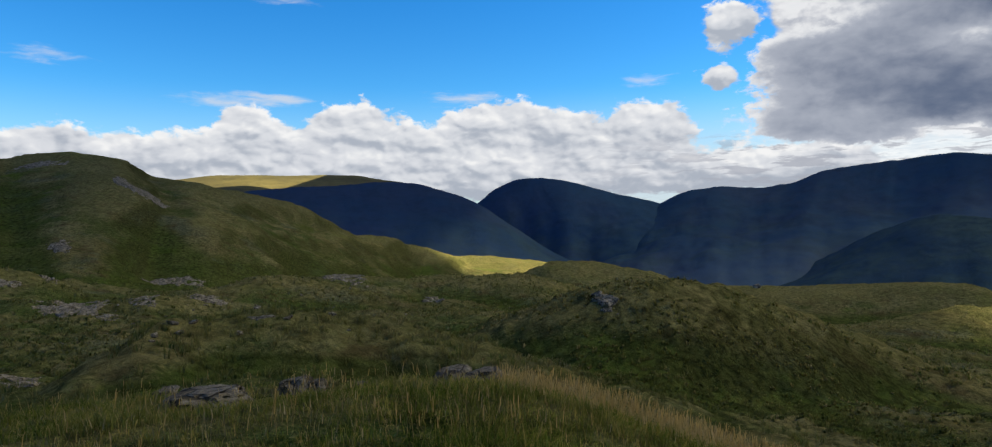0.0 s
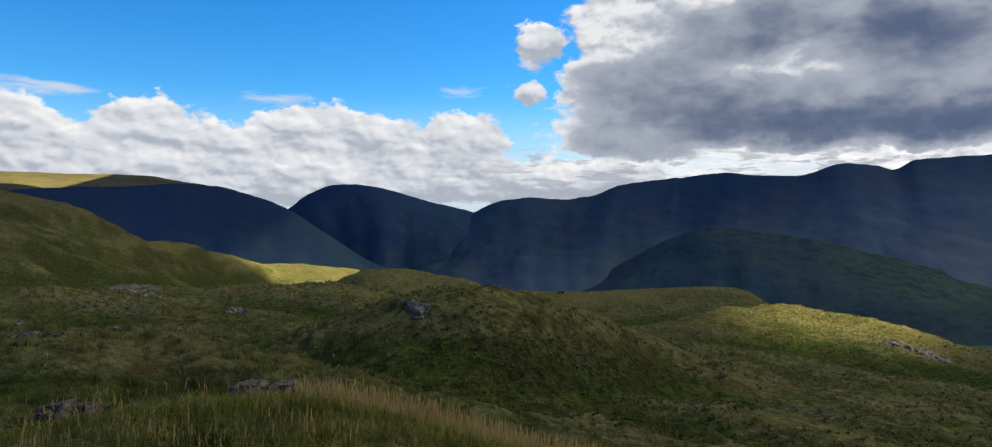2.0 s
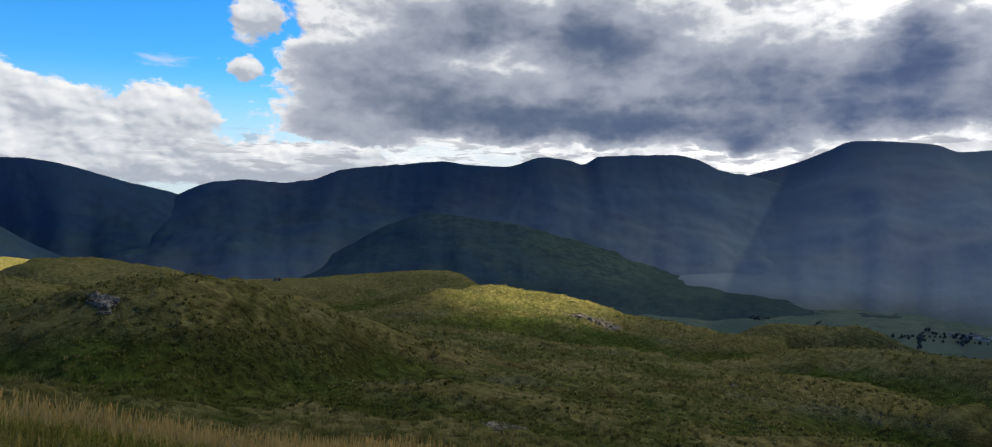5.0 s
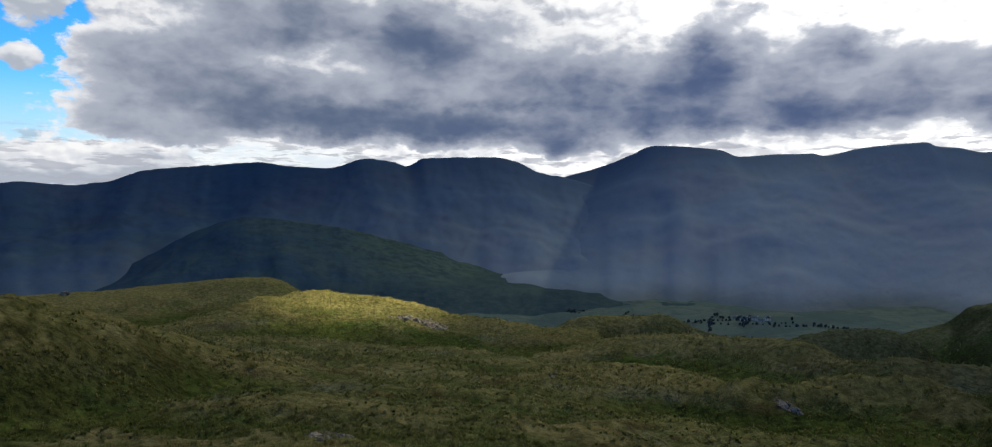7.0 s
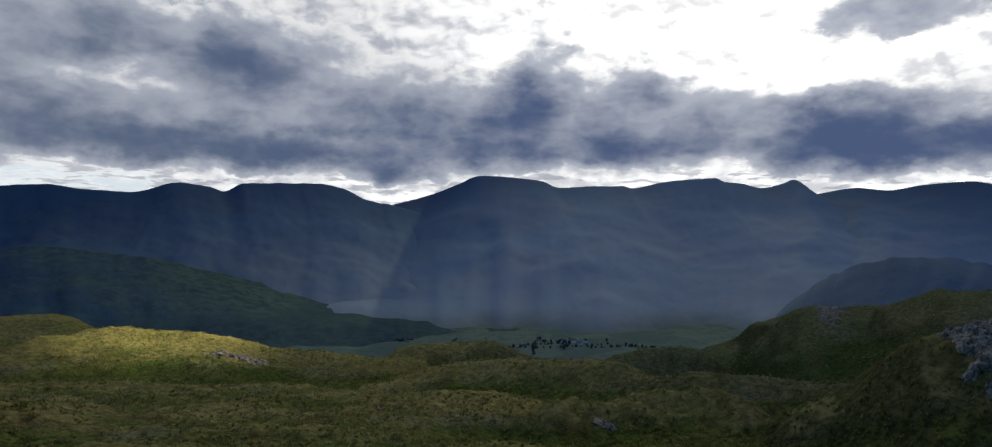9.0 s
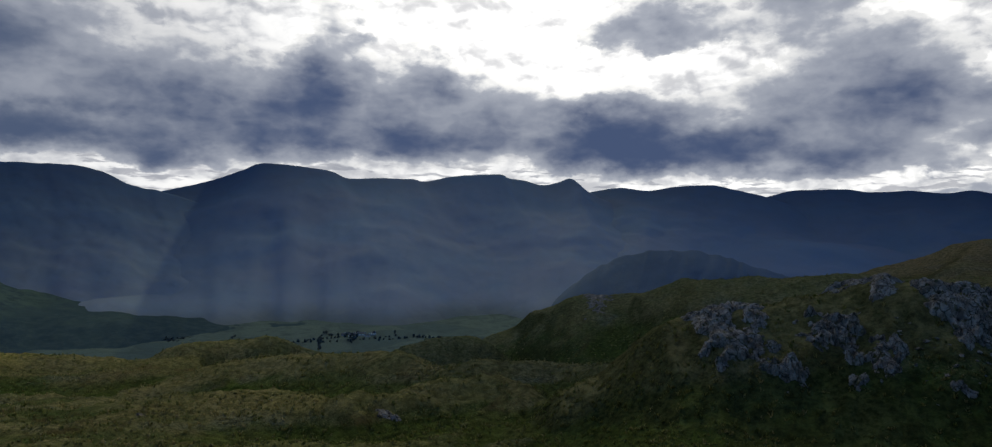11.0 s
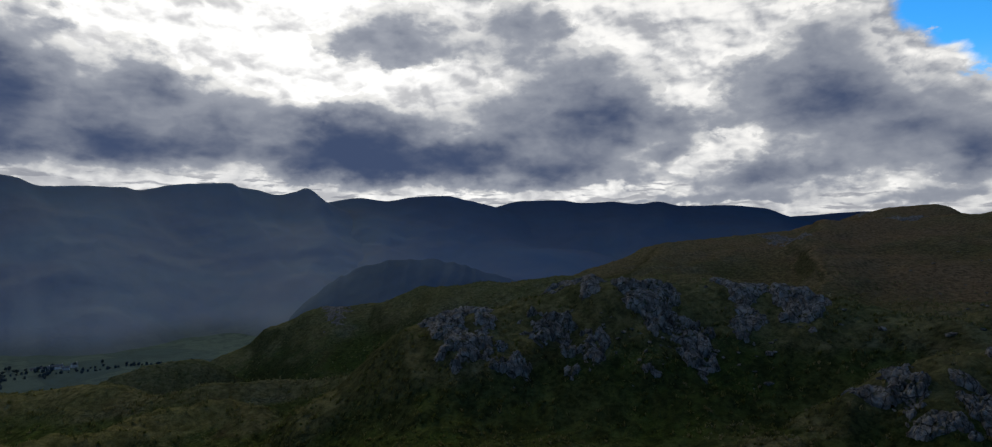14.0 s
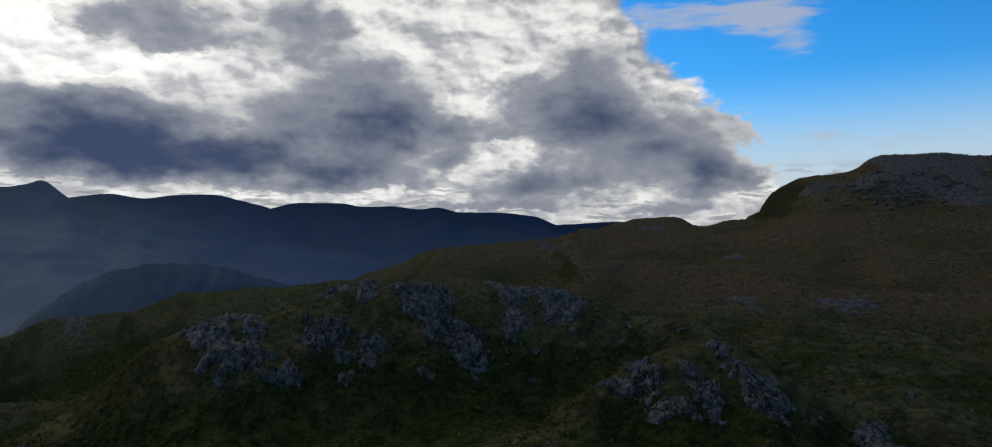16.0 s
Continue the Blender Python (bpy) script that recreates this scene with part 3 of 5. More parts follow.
def fell_material(name, grass, rock, pale=None, scale=1.0, green=None):
    """Slopes of heath, bracken and rock; pale: haze painted on the fells about the valley head."""
    mt, nt, bsdf, at = material(name, 0.95, 0.0)
    place = n_(nt, "ShaderNodeSeparateXYZ", i0=at).outputs
    out = n_(nt, "ShaderNodeVectorMath", op="LENGTH", i0=at).outputs["Value"]
    wide = noise_(nt, at, 0.0022 * scale, 6.0, 0.62)
    fine = noise_(nt, at, 0.014 * scale, 9.0, 0.72)
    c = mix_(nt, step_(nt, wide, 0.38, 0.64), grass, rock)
    if green:
        # grazed turf east of the woods, its green blued in place of haze
        east = step_(nt, m_(nt, "MULTIPLY_ADD", wide, 900.0, m_(nt, "ADD", place[0], -450.0)), green - 350.0, green + 250.0)
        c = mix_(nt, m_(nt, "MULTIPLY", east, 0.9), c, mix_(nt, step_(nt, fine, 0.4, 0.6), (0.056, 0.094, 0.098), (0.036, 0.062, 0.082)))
    # gullies and scree chutes run down the slopes, darkened since even light hides their relief
    turn = m_(nt, "MULTIPLY", m_(nt, "ARCTAN2", place[0], place[1]), 60.0 * scale)
    chute = n_(nt, "ShaderNodeCombineXYZ", i0=m_(nt, "ADD", turn, m_(nt, "MULTIPLY", wide, 9.0)), i1=m_(nt, "MULTIPLY", out, 0.0045), i2=0.0).outputs[0]
    chute = noise_(nt, chute, 1.0, 6.0, 0.62)
    c = mix_(nt, m_(nt, "MULTIPLY", step_(nt, chute, 0.48, 0.70), 0.14), c, mix_(nt, 0.4, c, (0.020, 0.026, 0.036)))
    # bracken and turf lower down, bare crag and juniper in patches
    turf = m_(nt, "MULTIPLY", step_(nt, place[2], 120.0, -150.0), step_(nt, noise_(nt, at, 0.005 * scale, 7.0, 0.65), 0.42, 0.62))
    c = mix_(nt, m_(nt, "MULTIPLY", turf, 0.5), c, mix_(nt, 0.6, c, (0.055, 0.095, 0.082)))
    c = mix_(nt, m_(nt, "MULTIPLY", step_(nt, fine, 0.44, 0.66), 0.62), c, mix_(nt, 0.35, c, (0.018, 0.028, 0.036)))
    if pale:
        # paler, bluer tones painted in as haze, by bearing and nearness
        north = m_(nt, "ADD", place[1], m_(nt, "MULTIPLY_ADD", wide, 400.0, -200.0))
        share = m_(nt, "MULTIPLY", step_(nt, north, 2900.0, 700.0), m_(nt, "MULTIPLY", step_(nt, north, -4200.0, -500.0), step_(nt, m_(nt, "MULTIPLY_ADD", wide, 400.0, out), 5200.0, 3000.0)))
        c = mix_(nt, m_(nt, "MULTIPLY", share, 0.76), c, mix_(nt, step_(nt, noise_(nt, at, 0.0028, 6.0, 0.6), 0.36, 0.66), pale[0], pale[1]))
    if green:
        # woods along the foot, their dark tones blued as haze would
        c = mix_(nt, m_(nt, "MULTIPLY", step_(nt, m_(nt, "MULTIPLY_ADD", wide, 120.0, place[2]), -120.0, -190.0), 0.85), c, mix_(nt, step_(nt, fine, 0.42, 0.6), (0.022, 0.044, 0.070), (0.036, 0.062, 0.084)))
    else:
        c = mix_(nt, m_(nt, "MULTIPLY", step_(nt, place[2], -215.0, -275.0), 0.7), c, hazy_meadow_(nt, at))
    nt.links.new(c, bsdf.inputs["Base Color"])
    bump_(nt, bsdf, m_(nt, "MULTIPLY_ADD", chute, 0.3, fine), 0.45, 9.0)
    return mt


def rock_material():
    """Grey volcanic rock: pale lichened faces, dark splits and mossy ledges."""
    mt, nt, bsdf, at = material("crag_rock", 0.9, 0.1)
    mid = noise_(nt, at, 1.3, 7.0, 0.65)
    fine = noise_(nt, at, 9.0, 6.0, 0.7)
    c = mix_(nt, step_(nt, mid, 0.36, 0.64), (0.105, 0.098, 0.094), (0.285, 0.268, 0.252))
    lichen = step_(nt, noise_(nt, at, 4.2, 6.0, 0.7), 0.56, 0.66)
    c = mix_(nt, m_(nt, "MULTIPLY", lichen, 0.55), c, (0.40, 0.385, 0.36))
    c = mix_(nt, step_(nt, fine, 0.55, 0.7), c, (0.055, 0.052, 0.048))
    bent = n_(nt, "ShaderNodeVectorMath", op="MULTIPLY_ADD", i0=n_(nt, "ShaderNodeTexNoise", Vector=at, Scale=1.6, Detail=3.0).outputs["Color"], i1=(0.5, 0.5, 0.5), i2=at).outputs[0]
    bent = n_(nt, "ShaderNodeVectorMath", op="MULTIPLY", i0=bent, i1=(1.0, 1.0, 0.45)).outputs[0]
    joint = n_(nt, "ShaderNodeTexVoronoi", Vector=bent, Scale=1.9)
    joint.feature = "DISTANCE_TO_EDGE"
    split = step_(nt, joint.outputs["Distance"], 0.055, 0.012)
    c = mix_(nt, m_(nt, "MULTIPLY", split, 0.75), c, (0.030, 0.030, 0.026))
    c = mix_(nt, m_(nt, "MULTIPLY", step_(nt, noise_(nt, at, 2.3, 5.0), 0.55, 0.66), 0.8), c, (0.055, 0.058, 0.020))
    nt.links.new(c, bsdf.inputs["Base Color"])
    h = m_(nt, "ADD", m_(nt, "MULTIPLY_ADD", split, -0.5, mid), m_(nt, "MULTIPLY", fine, 0.4))
    bump_(nt, bsdf, h, 1.0, 0.16)
    return mt


MOOR = moor_material()
# blue stands in for distance haze in all but the golden top grass
HAZED_FELL = fell_material("hazed_fell_heath", (0.025, 0.060, 0.136), (0.034, 0.060, 0.130), ((0.175, 0.250, 0.400), (0.200, 0.255, 0.390)))
FELL_GOLD = fell_material("fell_top_grass", (0.17, 0.155, 0.085), (0.11, 0.105, 0.070))
HAZED_WOOD = fell_material("hazed_wooded_fell", (0.034, 0.060, 0.100), (0.040, 0.068, 0.105), ((0.140, 0.190, 0.290), (0.095, 0.135, 0.215)), 2.2)
HAZED_SPUR = fell_material("hazed_spur_turf", (0.026, 0.056, 0.112), (0.032, 0.062, 0.112), None, 2.2, 1500.0)
ROCK = rock_material()

# ---- ground ----
def build_ground():
    az = np.concatenate([np.arange(55, -178, -0.25), np.arange(-178, -305, -2.5)])
    r = np.concatenate([[0.02], np.geomspace(0.5, 700, 440), np.geomspace(720, 4900, 44)])
    a, rr = np.meshgrid(np.radians(az), r)
    x, y = -np.sin(a) * rr, np.cos(a) * rr - 0.9
    z = ground_height(x, y)
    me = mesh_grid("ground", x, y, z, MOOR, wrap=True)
    # how far each place stands over the ground about it: light painted on straw crests, shade in green hollows
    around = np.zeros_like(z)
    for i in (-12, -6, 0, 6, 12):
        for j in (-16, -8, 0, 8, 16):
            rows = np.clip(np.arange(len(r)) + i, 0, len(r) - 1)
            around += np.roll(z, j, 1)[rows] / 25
    crest_light = me.attributes.new("crest_light", "FLOAT", "POINT")
    crest_light.data.foreach_set("value", ((z - around) / (0.0115 * rr + 0.02)).astype(np.float32).ravel())
    ob = new("ground", me)
    tagged(ob, "rolling moorland of olive and straw-coloured rough grass", "ground", kind="structure")
    return ob


build_ground()


def fell(name, label, crest, far, foot, foot_z, mat, bend=1.15, relief=60.0, seed=1, rough=5.0, slant=5.0):
    """A fell: from its foot up to a crest (knots of bearing and height in degrees), and down behind it."""
    ca, ce = (np.array(v, float) for v in zip(*crest))
    az = np.arange(ca.min(), ca.max() + 0.01, 0.16)
    s = np.concatenate([np.linspace(0, 1, 76), np.linspace(1.03, 1.35, 9)])
    A, S = np.meshgrid(az, s)
    top = EYE + far * np.tan(np.radians(curve(az, ca, ce)))
    u = az * 55.0
    top = top + rough * fbm(u, u * 0 + seed * 91.7, 130, 4, 0.6, seed)
    top = np.maximum(top, foot_z - 4)
    d1 = far * (1 + 0.03 * smooth_noise(u, u * 0 + 5.5, 420, seed + 4))
    foot = foot * (1 + 0.07 * fbm(az * 55.0, az * 0 + 3.3, 380, 3, 0.5, seed + 50))
    d = foot + (d1 - foot) * S
    # spurs slant down from the crest (below zero: outwards at both ends), and the lower slopes even out
    lean = slant if slant > 0 else slant * (2 * (A - az[0]) / (az[-1] - az[0]) - 1)
    wander = A + (1 - np.clip(S, 0, 1)) * (lean + 2.5 * fbm(A * 55.0, d, 500, 3, 0.5, seed + 30))
    wide = np.convolve(np.pad(top, 40, mode="edge"), np.ones(81) / 81, mode="valid")
    level_out = np.clip(S, 0, 1) ** 0.7
    top = np.interp(wander, az, top) * level_out + np.interp(wander, az, wide) * (1 - level_out)
    z = foot_z + (top - foot_z) * np.where(S <= 1, np.clip(S, 0, 1) ** bend, 1) - np.maximum(S - 1, 0) * (d1 - foot) * 0.55
    hang = np.clip(np.sin(np.pi * np.clip(S, 0, 1)), 0, 1)
    x, y = -np.sin(np.radians(A)) * d, np.cos(np.radians(A)) * d
    gully = 1 - 2 * np.abs(fbm(A * 60.0 + 0.15 * d, d * 0.30, 520, 5, 0.45, seed + 11))
    z = z + hang ** 0.7 * relief * (0.13 * gully - 0.04) + hang * relief * 0.55 * fbm(x, y, 900, 6, 0.5, seed + 20)
    ob = new(name, mesh_grid(name, x, y, z, mat))
    tagged(ob, label, "mountain", kind="structure")
    return x, y, z


fell("fell_plateau", "distant flat-topped fell with sunlit golden grass and a scarp edge",
     [(32, 2.0), (27, 3.0), (23.5, 3.43), (21.7, 3.62), (15.6, 3.56), (11.6, 3.6), (10.1, 3.33), (7.5, 2.9), (4, 1)], 4500, 3500, 20, FELL_GOLD, 0.9, 25, 3, 3)
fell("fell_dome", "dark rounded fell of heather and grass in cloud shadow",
     [(34, 0.5), (28, 1.2), (22, 2.0), (19.4, 2.4), (16.1, 2.62), (12.6, 2.8), (9.6, 3.0), (6.5, 2.87), (4.4, 2.3), (1.5, 1.12), (-0.8, -0.38), (-5, -3.34), (-9, -6)], 3100, 2000, -285, HAZED_FELL, 1.0, 45, 5, 3)
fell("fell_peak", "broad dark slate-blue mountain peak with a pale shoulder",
     [(8, -3), (4, -0.5), (1.5, 1.24), (-0.4, 2.5), (-2.5, 3.15), (-4.6, 3.06), (-7.7, 2.33), (-10.3, 1.65), (-13.4, 0.9), (-18, -0.6), (-24, -3)], 3650, 2850, -250, HAZED_FELL, 1.1, 70, 7, 4)
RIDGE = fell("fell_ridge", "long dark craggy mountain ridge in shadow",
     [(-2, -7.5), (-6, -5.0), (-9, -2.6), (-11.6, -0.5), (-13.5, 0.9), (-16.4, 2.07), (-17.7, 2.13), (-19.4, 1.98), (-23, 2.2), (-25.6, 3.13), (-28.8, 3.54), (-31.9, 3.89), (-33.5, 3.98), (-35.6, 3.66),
      (-39.2, 3.55), (-42.3, 4.42), (-44.3, 4.22), (-45.3, 3.9), (-46.8, 4.47), (-49.7, 4.58), (-52.5, 4.63), (-54.3, 4.27), (-56.5, 3.34), (-58.2, 3.0), (-62, 1.8), (-68, 0), (-73, -2.6), (-78, -4.8)], 3550, 2100, -292, HAZED_FELL, 1.25, 80, 9, 5, -3.0)
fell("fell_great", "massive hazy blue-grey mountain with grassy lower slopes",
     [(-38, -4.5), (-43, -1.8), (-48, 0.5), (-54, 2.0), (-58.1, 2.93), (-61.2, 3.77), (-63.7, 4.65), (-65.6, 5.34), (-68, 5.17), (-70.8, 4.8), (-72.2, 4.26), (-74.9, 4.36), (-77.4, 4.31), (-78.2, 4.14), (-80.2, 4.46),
      (-83.3, 4.76), (-84.7, 4.75), (-85.4, 4.44), (-86.6, 4.32), (-88.1, 3.99), (-89.6, 4.27), (-90.4, 4.55), (-92, 3.47), (-96, 1.5), (-101, -1), (-105, -3.0), (-109, -4.5)], 3900, 1980, -292, HAZED_FELL, 1.2, 60, 13, 2.5)
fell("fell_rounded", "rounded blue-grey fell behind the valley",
     [(-74, -4.2), (-79, -2.0), (-84, 0.5), (-88, 2.5), (-92.2, 3.46), (-94.6, 3.8), (-96.7, 3.54), (-98.8, 3.9), (-101.4, 4.0), (-103.4, 3.62), (-106, 2.92), (-110, 1.5), (-114, 0), (-119, -2.4), (-124, -4.2)], 4200, 2300, -292, HAZED_FELL, 1.2, 80, 17, 2.5)
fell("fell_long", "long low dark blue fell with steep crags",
     [(-89, -4.0), (-94, -1.8), (-98, 0), (-102, 1.6), (-105.9, 2.94), (-108.4, 3.42), (-111.5, 3.41), (-113, 3.22), (-115, 3.27), (-117.4, 3.06), (-119, 3.2), (-121.1, 2.85), (-123.3, 2.83), (-127.1, 2.5), (-128.7, 1.86), (-131, 1.1), (-136, 0)], 4450, 2600, -292, HAZED_FELL, 1.2, 90, 19, 2.5)
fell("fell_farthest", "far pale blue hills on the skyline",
     [(-122, 0.5), (-126.4, 1.5), (-128.9, 1.8), (-131.3, 1.95), (-133.7, 2.1), (-138.3, 1.8), (-146, 1)], 4850, 4000, -100, HAZED_FELL, 1.0, 15, 23, 2)
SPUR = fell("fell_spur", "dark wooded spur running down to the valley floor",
     [(-13, -8.4), (-17, -7.0), (-20.5, -5.7), (-23.5, -4.4), (-26.5, -2.9), (-29.5, -1.4), (-32.8, -0.4), (-36, -0.7), (-40.3, -1.3), (-45.5, -2.7), (-50.8, -4.1), (-56.5, -5.4), (-61.2, -6.6), (-66, -7.7), (-70, -8.8), (-75, -10.5)], 2500, 1750, -292, HAZED_SPUR, 0.9, 45, 27, 4, -4.0)
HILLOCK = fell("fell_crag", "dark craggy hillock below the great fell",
     [(-83, -9.6), (-86, -8.6), (-88.5, -6.6), (-90.5, -4.5), (-93.2, -2.4), (-96, -1.5), (-100, -1.25), (-104, -2.0), (-108, -3.2), (-114, -5.2), (-120, -7.5)], 2300, 1700, -292, HAZED_WOOD, 0.8, 60, 29, 8, -3.0)


# ---- unseen high sheet towards the sun, added as cloud shade, with two gaps ----
def cloud_shade():
    high = 5200.0
    shift = SUNWARD * (high / SUNWARD.z)
    mt = bpy.data.materials.new("cloud")
    mt.use_nodes = True
    nt = mt.node_tree
    nt.nodes.remove(nt.nodes["Principled BSDF"])
    # what it passes on is tinted blue to cool the light below
    haze = n_(nt, "ShaderNodeBsdfTranslucent", Color=(0.140, 0.158, 0.205, 1))
    thin = n_(nt, "ShaderNodeBsdfTransparent")
    # less sun is let through to the south, to darken the ground there
    at = nt.nodes.new("ShaderNodeTexCoord").outputs["Object"]
    across = n_(nt, "ShaderNodeVectorMath", op="DOT_PRODUCT", i0=at, i1=(-0.6, 1.0, 0.0)).outputs["Value"]
    share = m_(nt, "MULTIPLY_ADD", step_(nt, across, shift.y - 0.6 * shift.x - 55.0, shift.y - 0.6 * shift.x - 22.0), 0.112, 0.012)
    # less sun is let onto the left hill
    west = step_(nt, n_(nt, "ShaderNodeSeparateXYZ", i0=at).outputs[0], shift.x - 30.0, shift.x - 170.0)
    share = m_(nt, "MULTIPLY", share, m_(nt, "MULTIPLY_ADD", west, -0.85, 1.0))
    # and more over the head of the valley, to brighten its fells
    place = n_(nt, "ShaderNodeSeparateXYZ", i0=at).outputs
    head = m_(nt, "MULTIPLY", step_(nt, place[0], shift.x + 700.0, shift.x + 2200.0), step_(nt, m_(nt, "ABSOLUTE", m_(nt, "SUBTRACT", place[1], shift.y + 500.0)), 1400.0, 400.0))
    share = m_(nt, "MULTIPLY_ADD", head, 0.15, share)
    both = n_(nt, "ShaderNodeMixShader", Fac=share, i1=haze.outputs[0], i2=thin.outputs[0])
    nt.links.new(both.outputs[0], nt.nodes["Material Output"].inputs[0])
    # gaps set where sun is wanted, on the shelf and the knoll
    gaps = [(-2, 440, 88, 45), (-46.5, 165, 17, 12)]      # bearing, distance, half width, half depth
    cell = 7.0
    verts, faces = [], []

    def sheet(x0, y0, x1, y1):
        k = len(verts)
        verts.extend((x + shift.x, y + shift.y, high) for x, y in ((x0, y0), (x1, y0), (x1, y1), (x0, y1)))
        faces.append((k, k + 1, k + 2, k + 3))

    near = 720.0
    sheet(-5000, -5000, 5000, -near)
    sheet(-5000, near, 5000, 3800)
    sheet(-1430, 3800, 5000, 5000)
    sheet(-5000, -near, -near, near)
    sheet(near, -near, 5000, near)
    n = int(2 * near / cell)
    for i in range(n):
        for j in range(n):
            x, y = -near + (i + 0.5) * cell, -near + (j + 0.5) * cell
            ragged = 0.35 * float(fbm(np.array([x]), np.array([y]), 60, 3, 0.5, 41)[0])
            u = [(x * toward(a - 90).x + y * toward(a - 90).y, x * toward(a).x + y * toward(a).y - d) for a, d, w, h in gaps]
            if all(math.hypot(p / g[2], q / g[3]) > 1 + ragged for (p, q), g in zip(u, gaps)):
                sheet(x - cell / 2, y - cell / 2, x + cell / 2, y + cell / 2)
    ob = new("cloud_shade", raw_mesh("cloud_shade", verts, faces, mt, False))
    return tagged(ob, "unseen high sheet standing in for cloud, shading the moor", "cloud", kind="structure")


cloud_shade()


# ---- things ----
def meet(az, el, start=4.0, reach=900.0):
    """Where the sight line at that bearing and height meets the moor."""
    d = np.geomspace(start, reach, 900)
    w = toward(az)
    gap = EYE + d * math.tan(radians(el)) - ground_height(w.x * d, w.y * d)
    i = int(np.argmax(gap < 0)) if (gap < 0).any() else len(d) - 1
    return Vector((w.x * d[i], w.y * d[i], 0)), float(d[i])


def level(x, y):
    return float(ground_height(np.array([x]), np.array([y]))[0])


def part(name, me, parent, m=None, label=""):
    ob = new(name, me)
    ob.parent = parent
    if m is not None:
        ob.matrix_local = m
    if label:
        ob["label"] = label
    return ob


def stone_mesh(seed, flat=0.75):
    """An angular weathered block about one metre across."""
    rnd = random.Random(seed)
    bm = bmesh.new()
    bmesh.ops.create_icosphere(bm, subdivisions=3, radius=0.62)
    planes = []
    for i in range(11):
        d = Vector((rnd.gauss(0, 1), rnd.gauss(0, 1), rnd.gauss(0, 0.8))).normalized()
        planes.append((d, rnd.uniform(0.26, 0.46)))
    for v in bm.verts:
        for d, h in planes:
            over = v.co.dot(d) - h
            if over > 0:
                v.co -= d * over * 0.93
        v.co += v.co.normalized() * 0.05 * noise.noise(v.co * 5 + Vector((seed, 0, 0)))
        crack = abs(noise.noise(v.co * 2.6 + Vector((0, seed, 0))))
        v.co *= 1 - 0.16 * max(0, 0.25 - crack) * 4
        v.co.z *= flat
    me = bpy.data.meshes.new("stone")
    bm.to_mesh(me)
    bm.free()
    me.materials.append(ROCK)
    me.polygons.foreach_set("use_smooth", np.full(len(me.polygons), False))
    return me


STONES = [stone_mesh(i, 0.6 + 0.08 * (i % 5)) for i in range(9)]


ROCK_SPOTS = []      # where rocks stand, and ground before them, kept free of grass so that the camera sees them


